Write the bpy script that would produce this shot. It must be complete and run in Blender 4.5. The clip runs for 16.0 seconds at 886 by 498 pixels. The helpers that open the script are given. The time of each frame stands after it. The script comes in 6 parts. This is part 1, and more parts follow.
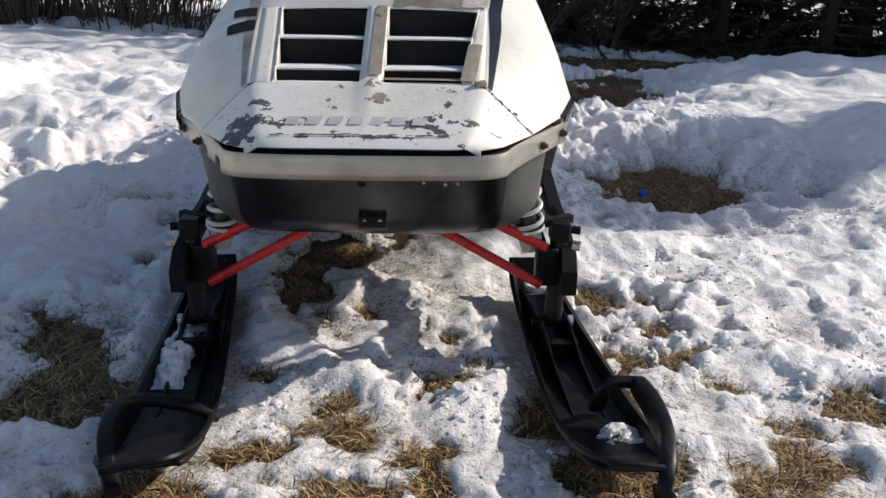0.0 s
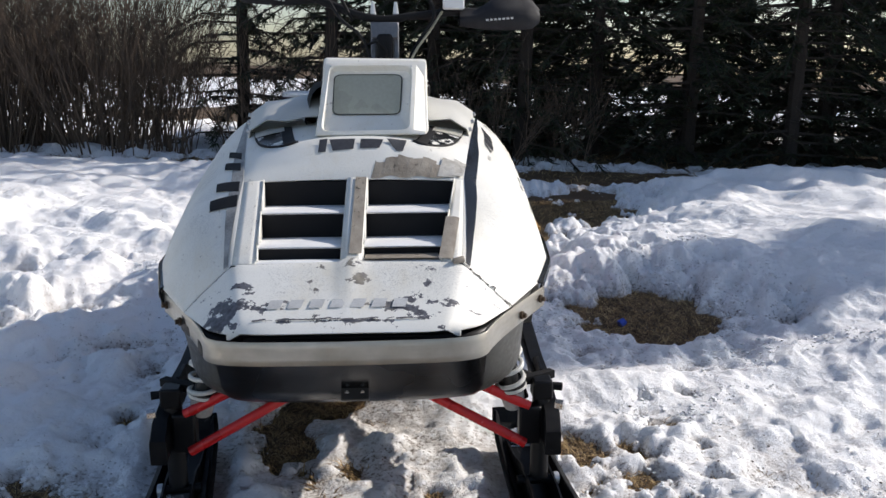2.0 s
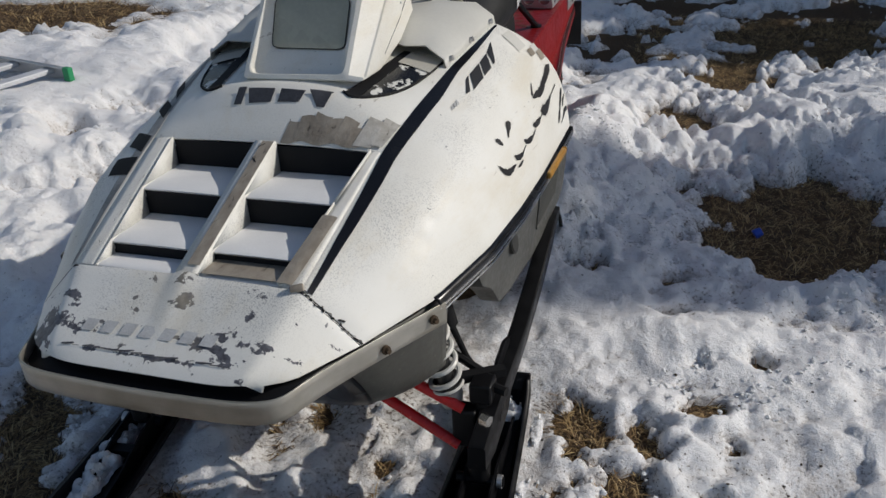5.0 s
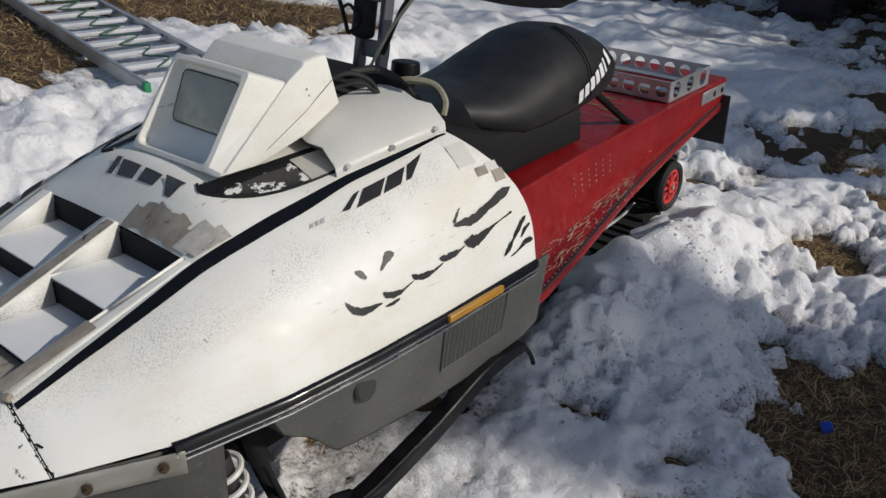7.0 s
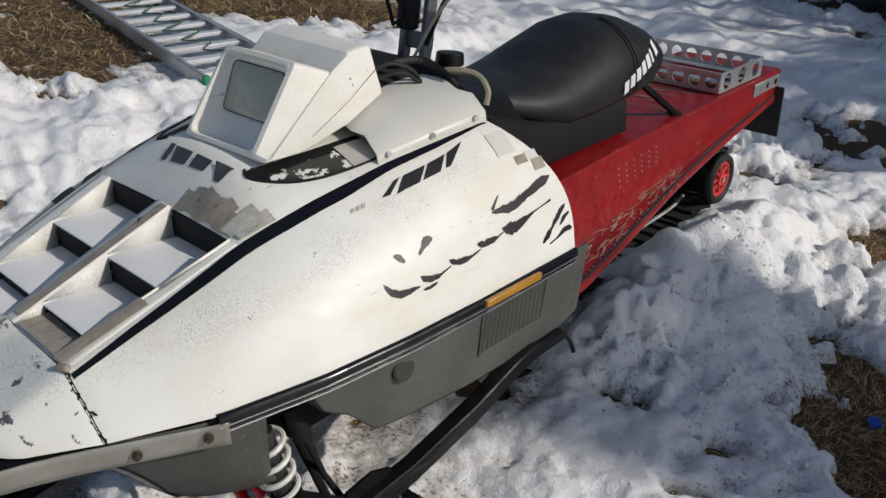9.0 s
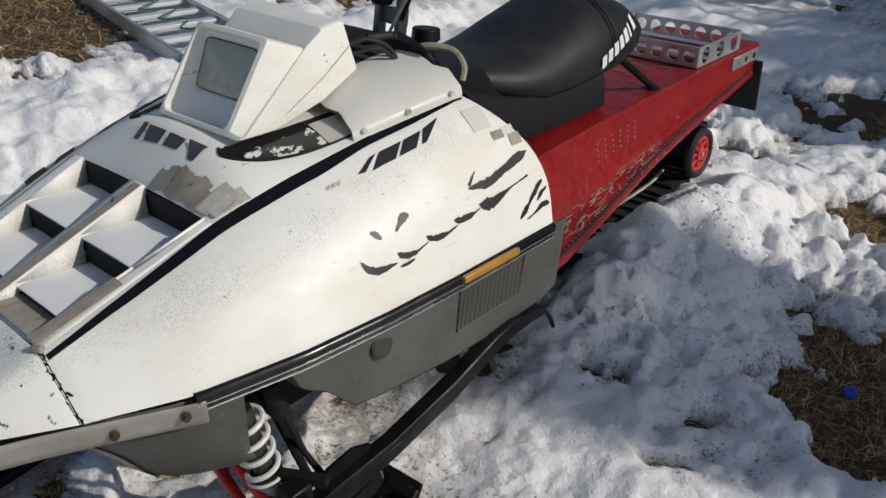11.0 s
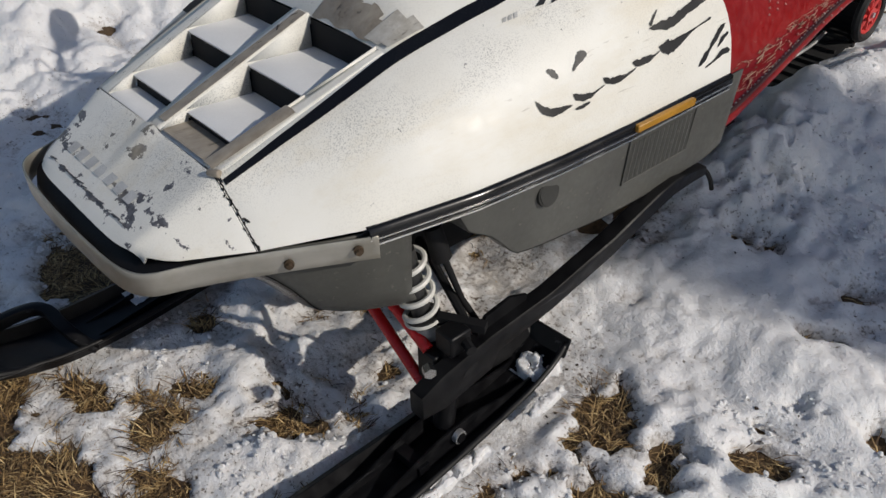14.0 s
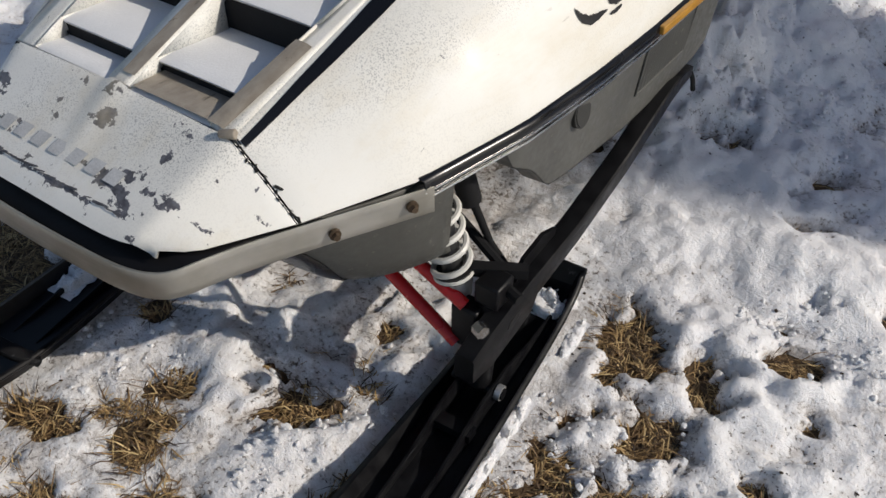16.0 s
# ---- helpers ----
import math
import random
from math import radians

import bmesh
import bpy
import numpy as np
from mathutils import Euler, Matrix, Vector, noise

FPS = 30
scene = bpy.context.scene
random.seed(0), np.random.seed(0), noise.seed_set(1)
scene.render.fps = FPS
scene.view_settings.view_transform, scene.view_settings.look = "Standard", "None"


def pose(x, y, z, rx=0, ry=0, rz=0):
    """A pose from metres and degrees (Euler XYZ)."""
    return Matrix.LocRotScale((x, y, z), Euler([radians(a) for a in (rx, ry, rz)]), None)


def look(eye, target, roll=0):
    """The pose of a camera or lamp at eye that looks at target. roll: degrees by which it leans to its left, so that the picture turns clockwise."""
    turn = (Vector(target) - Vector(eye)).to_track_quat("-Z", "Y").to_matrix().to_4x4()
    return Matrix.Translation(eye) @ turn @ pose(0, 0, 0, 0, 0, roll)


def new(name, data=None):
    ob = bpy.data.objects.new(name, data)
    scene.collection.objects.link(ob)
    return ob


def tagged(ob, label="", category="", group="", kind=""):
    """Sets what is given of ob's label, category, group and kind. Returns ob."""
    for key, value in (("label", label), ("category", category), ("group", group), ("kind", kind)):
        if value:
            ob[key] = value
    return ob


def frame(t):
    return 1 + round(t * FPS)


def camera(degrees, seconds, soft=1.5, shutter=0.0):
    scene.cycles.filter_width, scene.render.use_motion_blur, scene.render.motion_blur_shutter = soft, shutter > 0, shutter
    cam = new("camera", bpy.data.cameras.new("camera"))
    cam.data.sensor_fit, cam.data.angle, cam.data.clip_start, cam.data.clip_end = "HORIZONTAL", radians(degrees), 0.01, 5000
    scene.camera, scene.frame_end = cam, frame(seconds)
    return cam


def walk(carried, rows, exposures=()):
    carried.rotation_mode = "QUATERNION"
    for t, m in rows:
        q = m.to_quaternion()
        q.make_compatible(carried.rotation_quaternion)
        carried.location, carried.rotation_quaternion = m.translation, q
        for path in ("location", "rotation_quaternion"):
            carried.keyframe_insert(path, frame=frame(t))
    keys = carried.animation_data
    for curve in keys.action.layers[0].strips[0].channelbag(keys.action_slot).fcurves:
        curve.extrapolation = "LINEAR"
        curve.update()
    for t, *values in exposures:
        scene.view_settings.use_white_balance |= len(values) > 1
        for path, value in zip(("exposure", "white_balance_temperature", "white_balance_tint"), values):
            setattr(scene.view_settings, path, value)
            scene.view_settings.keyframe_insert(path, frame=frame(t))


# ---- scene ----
cam = camera(56.0, 16.0)
PATH = [
    (0, (0.096, 0.058, 0.983), (0.171, 1.945, 0.325), 2.7),
    (0.5, (0.09, 0.012, 0.746), (0.234, 1.93, 0.197), 3.9),
    (1, (0.069, -0.021, 0.702), (0.23, 1.91, 0.208), 4.2),
    (1.5, (0.064, 0.012, 0.771), (0.179, 1.944, 0.265), 2.8),
    (1.7, (0.112, 0.03, 0.809), (0.181, 1.99, 0.416), 1.6),
    (2, (0.091, 0.078, 1.134), (0.207, 2.028, 0.709), 1.4),
    (2.2, (0.131, 0.121, 1.265), (0.219, 2.077, 0.858), 1.0),
    (2.5, (0.137, 0.092, 1.403), (0.236, 2.031, 0.924), -0.3),
    (3, (0.196, -0.08, 1.475), (0.323, 1.808, 0.827), -1.6),
    (3.2, (0.234, -0.144, 1.481), (0.37, 1.716, 0.758), -1.5),
    (5.3, (0.961, 0.825, 1.48), (0.282, 2.45, 0.533), -1.7),
    (5.5, (1.031, 0.937, 1.513), (0.281, 2.539, 0.578), -1.2),
    (6, (1.127, 1.189, 1.534), (0.301, 2.753, 0.6), 1.2),
    (6.5, (1.267, 1.328, 1.564), (0.306, 2.813, 0.632), 1.9),
    (7, (1.4, 1.326, 1.591), (0.315, 2.733, 0.674), 2.8),
    (7.5, (1.452, 1.319, 1.597), (0.324, 2.709, 0.703), 2.2),
    (8, (1.465, 1.321, 1.598), (0.316, 2.688, 0.705), 1.4),
    (8.5, (1.463, 1.322, 1.598), (0.283, 2.655, 0.685), 1.1),
    (9, (1.459, 1.317, 1.594), (0.274, 2.631, 0.662), 1.4),
    (9.2, (1.46, 1.314, 1.597), (0.276, 2.621, 0.653), 1.5),
    (11.5, (1.474, 1.329, 1.587), (0.336, 2.651, 0.608), 1.2),
    (12, (1.474, 1.329, 1.585), (0.333, 2.644, 0.6), 1.2),
    (12.5, (1.476, 1.323, 1.578), (0.334, 2.608, 0.556), 0.7),
    (13, (1.472, 1.324, 1.55), (0.309, 2.502, 0.428), -0.6),
    (13.5, (1.45, 1.309, 1.529), (0.256, 2.391, 0.344), -1.0),
    (14, (1.344, 1.241, 1.493), (0.167, 2.298, 0.27), 0.0),
    (14.5, (1.179, 1.123, 1.438), (0.09, 2.195, 0.148), 1.3),
    (15, (1.08, 1.044, 1.408), (0.154, 2.219, 0.08), 5.8),
    (15.5, (1.039, 1.062, 1.405), (0.208, 2.299, 0.071), 6.5),
    (16, (0.96, 1.148, 1.39), (0.149, 2.37, 0.03), 1.8),
]
EXPOSURE = [(0.0, -0.20, 6750, 13), (1.2, -0.03, 6700, 14), (2.5, -0.12, 6350, 13), (3.2, -0.08, 6350, 13), (5.3, -0.94, 6450, 11), (6.5, -0.90, 6450, 11), (8.0, -0.82, 6500, 11), (11.0, -0.80, 6500, 11), (13.0, -0.88, 6550, 11), (14.5, -0.82, 6600, 12), (15.5, -0.63, 6650, 12), (16.0, -0.62, 6650, 12)]
walk(cam, [(t, look(eye, target, roll)) for t, eye, target, roll in PATH], EXPOSURE)

# ---- light ----
SUN = Vector((0.84, 0.30, 0.58)).normalized()
world = bpy.data.worlds.new("world")
scene.world = world
world.use_nodes = True
wn = world.node_tree.nodes
sky = wn.new("ShaderNodeTexSky")
sky.sky_type, sky.sun_disc = "NISHITA", False
sky.sun_elevation = math.asin(SUN.z)
sky.sun_rotation = math.atan2(SUN.x, SUN.y)
wn["Background"].inputs["Strength"].default_value = 0.131
world.node_tree.links.new(sky.outputs[0], wn["Background"].inputs["Color"])
lamp = bpy.data.lights.new("sun", "SUN")
lamp.energy, lamp.angle, lamp.color = 4.6, radians(0.53), (1.0, 0.95, 0.86)
sun = new("sun", lamp)
sun.matrix_world = look(SUN * 40, (0, 0, 0))


# ---- materials ----
class Mat:
    """A node material with short helpers."""

    def __init__(self, name, rough=0.5, metal=0.0, spec=0.5):
        self.m = bpy.data.materials.new(name)
        self.m.use_nodes = True
        self.nt = self.m.node_tree
        self.b = self.nt.nodes["Principled BSDF"]
        self.b.inputs["Roughness"].default_value = rough
        self.b.inputs["Metallic"].default_value = metal
        self.b.inputs["Specular IOR Level"].default_value = spec
        self.co = self.nt.nodes.new("ShaderNodeTexCoord").outputs["Object"]

    def node(self, kind, **kw):
        n = self.nt.nodes.new(kind)
        for k, v in kw.items():
            n.inputs[k].default_value = v
        return n

    def link(self, a, b):
        self.nt.links.new(a, b)

    def noise(self, scale, detail=4, rough=0.55, stretch=None):
        n = self.node("ShaderNodeTexNoise", Scale=scale, Detail=detail, Roughness=rough)
        if stretch:
            mp = self.node("ShaderNodeMapping")
            mp.inputs["Scale"].default_value = stretch
            self.link(self.co, mp.inputs["Vector"])
            self.link(mp.outputs[0], n.inputs["Vector"])
        else:
            self.link(self.co, n.inputs["Vector"])
        return n.outputs["Fac"]

    def ramp(self, fac, *stops):
        r = self.nt.nodes.new("ShaderNodeValToRGB")
        e = r.color_ramp.elements
        while len(e) < len(stops):
            e.new(0.5)
        for el, (p, c) in zip(e, stops):
            el.position = p
            el.color = (*c, 1) if isinstance(c, tuple) else (c, c, c, 1)
        self.link(fac, r.inputs[0])
        return r.outputs[0]

    def mix(self, fac, a, b, how="MIX"):
        n = self.nt.nodes.new("ShaderNodeMix")
        n.data_type, n.blend_type = "RGBA", how
        for i, v in ((0, fac), (6, a), (7, b)):
            if isinstance(v, (int, float)):
                n.inputs[i].default_value = v if i == 0 else (v, v, v, 1)
            elif isinstance(v, tuple):
                n.inputs[i].default_value = (*v, 1)
            else:
                self.link(v, n.inputs[i])
        return n.outputs[2]

    def math(self, op, a, b=0.0):
        n = self.nt.nodes.new("ShaderNodeMath")
        n.operation = op
        for i, v in enumerate((a, b)):
            if isinstance(v, (int, float)):
                n.inputs[i].default_value = v
            else:
                self.link(v, n.inputs[i])
        return n.outputs[0]

    def color(self, c):
        if isinstance(c, tuple):
            self.b.inputs["Base Color"].default_value = (*c, 1)
        else:
            self.link(c, self.b.inputs["Base Color"])
        return self

    def rough(self, r):
        self.link(r, self.b.inputs["Roughness"])
        return self

    def bump(self, h, strength=0.3, dist=0.01):
        n = self.node("ShaderNodeBump", Strength=strength, Distance=dist)
        self.link(h, n.inputs["Height"])
        self.link(n.outputs[0], self.b.inputs["Normal"])
        return self


def plain(name, c, rough=0.5, metal=0.0, vary=0.25, scale=30.0, bump=0.15, spec=0.5):
    """A surface of one colour with grain at two scales."""
    m = Mat(name, rough, metal, spec)
    a = m.noise(scale * 0.2, 3)
    g = m.noise(scale * 4, 5)
    lo = tuple(v * (1 - vary) for v in c)
    hi = tuple(min(1, v * (1 + vary)) for v in c)
    m.color(m.ramp(m.mix(0.4, a, g), (0.3, lo), (0.7, hi)))
    m.rough(m.ramp(a, (0.3, max(0.02, rough - 0.1)), (0.7, min(1, rough + 0.12))))
    if bump:
        m.bump(g, bump, 0.002)
    return m.m


def make_snow():
    m = Mat("snow", 0.62, spec=0.3)
    big, mid, fine, grit = m.noise(1.2, 4), m.noise(14, 6, 0.65), m.noise(90, 4, 0.7), m.noise(260, 3, 0.6)
    thin = m.node("ShaderNodeAttribute")
    thin.attribute_name = "thin"
    thin = thin.outputs["Fac"]
    c = m.mix(m.ramp(big, (0.35, 0.0), (0.7, 1.0)), (0.86, 0.855, 0.86), (0.92, 0.915, 0.905))
    rough = m.mix(0.5, mid, m.noise(45, 5, 0.75))
    dirt = m.ramp(m.math("SUBTRACT", rough, m.math("MULTIPLY", thin, 0.15)), (0.33, 1.0), (0.46, 0.0))
    c = m.mix(m.math("MULTIPLY", dirt, m.math("ADD", 0.18, m.math("MULTIPLY", thin, 0.36))), c, (0.40, 0.34, 0.28))
    specks = m.math("SUBTRACT", m.mix(0.4, fine, rough), m.math("MULTIPLY", thin, 0.075))
    spots = m.math("MULTIPLY", m.ramp(specks, (0.355, 1.0), (0.395, 0.0)), m.ramp(m.noise(3.5, 4, 0.6), (0.42, 0.25), (0.58, 1.0)))
    c = m.mix(m.math("MULTIPLY", spots, 0.85), c, (0.12, 0.085, 0.055))
    m.color(c)
    m.b.inputs["Subsurface Weight"].default_value = 0.4
    m.b.inputs["Subsurface Radius"].default_value = (1.0, 0.95, 0.9)
    m.b.inputs["Subsurface Scale"].default_value = 0.010
    clods = m.noise(34, 5, 0.6)
    h = m.math("ADD", m.math("ADD", m.math("MULTIPLY", mid, 1.2), m.math("MULTIPLY", clods, 0.9)), m.math("ADD", m.math("MULTIPLY", fine, 0.5), m.math("MULTIPLY", grit, 0.3)))
    m.bump(m.math("SUBTRACT", h, m.math("MULTIPLY", spots, 0.4)), 0.6, 0.016)
    return m.m


def make_soil():
    m = Mat("dry_grass_ground", 0.95)
    a, b, c = m.noise(3, 4), m.noise(60, 6, 0.7), m.noise(220, 4, 0.7, (1, 0.25, 1))
    col = m.ramp(m.mix(0.5, b, c), (0.3, (0.030, 0.018, 0.010)), (0.5, (0.095, 0.055, 0.026)), (0.72, (0.24, 0.145, 0.062)))
    col = m.mix(m.ramp(a, (0.4, 0.0), (0.65, 0.7)), col, (0.10, 0.065, 0.03))
    m.color(col)
    m.bump(m.mix(0.5, b, c), 0.9, 0.02)
    return m.m


SNOW, SOIL = make_snow(), make_soil()


def make_hood(nose=False):
    m = Mat("chipped_white_nose_paint" if nose else "white_hood_paint", 0.45, spec=0.4)
    big, mid, fine = m.noise(4, 4), m.noise(26, 6, 0.6), m.noise(320, 3, 0.6)
    sep = m.nt.nodes.new("ShaderNodeSeparateXYZ")
    m.link(m.co, sep.inputs[0])
    c = m.mix(m.ramp(big, (0.35, 0.0), (0.65, 1.0)), (0.84, 0.83, 0.78), (0.79, 0.77, 0.70))
    grime = m.math("MULTIPLY", m.ramp(fine, (0.50, 0.0), (0.62, 1.0)), m.ramp(big, (0.42, 0.03), (0.62, 0.28)))
    c = m.mix(grime, c, (0.46, 0.45, 0.43))
    near = m.node("ShaderNodeMapRange")
    for k, val in (("From Min", -0.42), ("From Max", -0.26), ("To Min", 0.05), ("To Max", -0.06)):
        near.inputs[k].default_value = val
    m.link(sep.outputs["Y"], near.inputs["Value"])
    chip = m.ramp(m.math("SUBTRACT", m.math("ADD", m.math("MULTIPLY", mid, 0.8), m.math("MULTIPLY", big, 0.2)), m.math("MULTIPLY", near.outputs[0], 1.0)), (0.335, 1.0), (0.345, 0.0))
    if nose:
        # paint lost in blotches: by the right front, on the left corner, along the lip
        worn = 0.0
        for x0, sx, y0, sy, amp in ((0.12, 0.055, -0.375, 0.022, 0.085), (0.155, 0.022, -0.335, 0.035, 0.062), (-0.235, 0.05, -0.36, 0.05, 0.092), (0.0, 0.17, -0.404, 0.005, 0.075), (-0.16, 0.03, -0.385, 0.02, 0.055), (0.25, 0.05, -0.355, 0.012, 0.06), (0.02, 0.02, -0.29, 0.03, 0.055)):
            dx = m.math("POWER", m.math("DIVIDE", m.math("SUBTRACT", sep.outputs["X"], x0), sx), 2.0)
            dy = m.math("POWER", m.math("DIVIDE", m.math("SUBTRACT", sep.outputs["Y"], y0), sy), 2.0)
            worn = m.math("MAXIMUM", worn, m.math("MULTIPLY", m.math("POWER", 2.718, m.math("MULTIPLY", m.math("ADD", dx, dy), -1.0)), amp * 2.55))
        tear = m.math("SUBTRACT", m.mix(0.3, m.noise(34, 3, 0.5, (0.7, 1.0, 1.0)), m.noise(120, 5, 0.7)), worn)
        chip = m.ramp(tear, (0.365, 1.0), (0.375, 0.0))
        c = m.mix(chip, c, m.ramp(m.noise(90, 4), (0.35, (0.06, 0.06, 0.07)), (0.65, (0.15, 0.15, 0.17))))
    else:
        c = m.mix(chip, c, (0.13, 0.13, 0.14))
    # a band of dark specks along each flank
    off = m.math("SUBTRACT", sep.outputs["Z"], m.math("ADD", m.math("MULTIPLY", sep.outputs["Y"], 0.23), 0.795))
    flank = m.math("POWER", 2.718, m.math("MULTIPLY", m.math("POWER", m.math("DIVIDE", off, 0.032), 2.0), -1.0))
    dots = m.ramp(m.noise(420, 2, 0.5), (0.54, 0.0), (0.60, 1.0))
    wide = m.ramp(m.noise(9, 4, 0.6), (0.40, 0.10), (0.60, 0.55))
    c = m.mix(m.math("MULTIPLY", m.math("MULTIPLY", dots, flank), wide), c, (0.20, 0.20, 0.20))
    stain = m.math("MULTIPLY", m.ramp(m.noise(7, 5, 0.7, (1, 0.3, 1)), (0.50, 0.0), (0.72, 0.6)), 0.75)
    c = m.mix(stain, c, (0.66, 0.58, 0.42))
    scratch = m.math("MULTIPLY", m.ramp(m.noise(55, 4, 0.6, (1.6, 0.10, 1.6)), (0.66, 0.0), (0.69, 1.0)), m.ramp(m.noise(5, 3), (0.48, 0.0), (0.60, 0.7)))
    c = m.mix(scratch, c, (0.40, 0.37, 0.32))
    tick = m.ramp(m.noise(70, 3, 0.6), (0.245, 1.0), (0.26, 0.0))
    c = m.mix(tick, c, (0.10, 0.10, 0.10))
    m.color(c)
    m.rough(m.ramp(mid, (0.3, 0.38), (0.7, 0.58)))
    m.bump(m.math("ADD", m.math("MULTIPLY", chip, -0.4), m.math("MULTIPLY", fine, 0.06)), 0.25, 0.002)
    return m.m


def make_red():
    m = Mat("worn_red_paint", 0.35)
    big, mid = m.noise(5, 4), m.noise(40, 6, 0.65)
    scr = m.noise(60, 5, 0.7, (1, 0.12, 1))
    c = m.mix(m.ramp(big, (0.35, 0.0), (0.65, 1.0)), (0.20, 0.004, 0.006), (0.27, 0.008, 0.009))
    c = m.mix(m.ramp(m.mix(0.6, mid, scr), (0.625, 0.0), (0.65, 0.8)), c, (0.40, 0.30, 0.24))
    c = m.mix(m.ramp(mid, (0.28, 0.7), (0.36, 0.0)), c, (0.12, 0.015, 0.015))
    m.color(c).rough(m.ramp(mid, (0.3, 0.25), (0.7, 0.55)))
    m.bump(mid, 0.15, 0.002)
    return m.m


def make_vinyl():
    m = Mat("black_seat_vinyl", 0.42, spec=0.35)
    mid, fine = m.noise(6, 4), m.noise(500, 3)
    m.color(m.ramp(mid, (0.35, (0.007, 0.007, 0.0075)), (0.7, (0.020, 0.020, 0.020))))
    m.rough(m.ramp(m.noise(18, 5, 0.7), (0.3, 0.40), (0.7, 0.60)))
    m.bump(m.math("ADD", m.math("MULTIPLY", fine, 0.2), m.noise(9, 3)), 0.35, 0.004)
    return m.m


def make_ski():
    m = Mat("black_ski_plastic", 0.4, spec=0.22)
    mid, scr = m.noise(30, 5), m.noise(50, 5, 0.7, (1, 0.1, 1))
    c = m.ramp(mid, (0.35, (0.004, 0.004, 0.005)), (0.7, (0.010, 0.010, 0.011)))
    c = m.mix(m.ramp(scr, (0.64, 0.0), (0.72, 0.5)), c, (0.09, 0.09, 0.095))
    m.color(c).rough(m.ramp(mid, (0.3, 0.30), (0.7, 0.55)))
    m.bump(scr, 0.2, 0.001)
    return m.m


def make_steel():
    m = Mat("dull_bumper_steel", 0.4, 0.7)
    mid, br = m.noise(12, 5), m.noise(150, 4, 0.6, (0.1, 0.1, 1))
    c = m.mix(m.ramp(mid, (0.35, 0.0), (0.7, 1.0)), (0.50, 0.48, 0.43), (0.36, 0.34, 0.29))
    m.color(c).rough(m.ramp(br, (0.3, 0.3), (0.7, 0.55)))
    m.bump(br, 0.12, 0.001)
    return m.m


def make_pan():
    m = Mat("grey_pan_paint", 0.45)
    big, mid = m.noise(5, 4), m.noise(60, 5, 0.6)
    c = m.mix(m.ramp(big, (0.35, 0.0), (0.65, 1.0)), (0.100, 0.100, 0.090), (0.068, 0.068, 0.062))
    c = m.mix(m.ramp(mid, (0.62, 0.0), (0.72, 0.4)), c, (0.30, 0.28, 0.24))
    m.color(c).rough(m.ramp(mid, (0.3, 0.35), (0.7, 0.6)))
    m.bump(mid, 0.1, 0.002)
    return m.m


def make_flaked():
    """Gloss black with ragged islands of white paint left on it."""
    m = Mat("black_recess_flaking_white", 0.25, spec=0.5)
    edge = m.mix(0.3, m.noise(26, 3, 0.5), m.noise(95, 5, 0.7))
    white = m.ramp(edge, (0.545, 0.0), (0.555, 1.0))
    m.color(m.mix(white, (0.008, 0.008, 0.009), (0.74, 0.73, 0.68)))
    m.rough(m.ramp(white, (0.0, 0.22), (1.0, 0.5)))
    m.bump(white, 0.4, 0.0015)
    return m.m


FLAKED = make_flaked()
HOOD, NOSE, RED, VINYL, SKI, STEEL, PAN = make_hood(), make_hood(True), make_red(), make_vinyl(), make_ski(), make_steel(), make_pan()
BLACK = plain("black_plastic", (0.007, 0.007, 0.008), 0.42, spec=0.25)
MATT = plain("matt_black", (0.007, 0.007, 0.008), 0.75, spec=0.3)
# near-black for solid fillers: the shade of hollows put into colour
DARK = plain("hollow_shade_black", (0.004, 0.004, 0.005), 0.95)
GLOSS = plain("gloss_black_stripe", (0.006, 0.006, 0.007), 0.22, vary=0.3, bump=0.05)
DECAL = plain("black_decal", (0.014, 0.014, 0.016), 0.45)
CHROME = plain("bright_metal", (0.75, 0.74, 0.72), 0.22, 1.0, vary=0.1)
ALU = plain("dull_aluminium", (0.60, 0.60, 0.60), 0.42, 0.85, vary=0.15)
OXIDE = plain("oxidised_aluminium", (0.62, 0.63, 0.65), 0.6, 0.35, vary=0.15)
def make_tape(name, dark, light, rough):
    """Old adhesive tape: cloudy, wrinkled, with grimy creases."""
    m = Mat(name, rough)
    cloud, crease, fine = m.noise(22, 5, 0.65), m.noise(60, 4, 0.6, (1.0, 0.22, 1.0)), m.noise(300, 3)
    c = m.ramp(m.mix(0.35, cloud, crease), (0.32, dark), (0.68, light))
    c = m.mix(m.ramp(crease, (0.30, 0.75), (0.37, 0.0)), c, tuple(v * 0.3 for v in dark))
    m.color(c).rough(m.ramp(cloud, (0.3, rough - 0.12), (0.7, rough + 0.15)))
    m.bump(m.math("ADD", crease, m.math("MULTIPLY", fine, 0.15)), 0.5, 0.003)
    return m.m


TAPE = make_tape("aged_tape", (0.20, 0.165, 0.125), (0.40, 0.355, 0.29), 0.38)
CLEAR = make_tape("yellowed_clear_tape", (0.34, 0.31, 0.26), (0.62, 0.60, 0.55), 0.28)
CONSOLE = plain("light_grey_console", (0.62, 0.61, 0.56), 0.45, vary=0.06)
AMBER = plain("amber_reflector", (0.38, 0.19, 0.025), 0.3, vary=0.35)
FROST = plain("frosted_white", (0.80, 0.80, 0.79), 0.65, vary=0.06, scale=60, bump=0.3)
SPRING = plain("white_spring_paint", (0.66, 0.65, 0.60), 0.4, vary=0.2)
RODRED = plain("bright_red_rod", (0.62, 0.02, 0.02), 0.3, vary=0.2)
WHEELRED = plain("red_wheel_plastic", (0.62, 0.05, 0.045), 0.45, vary=0.15)
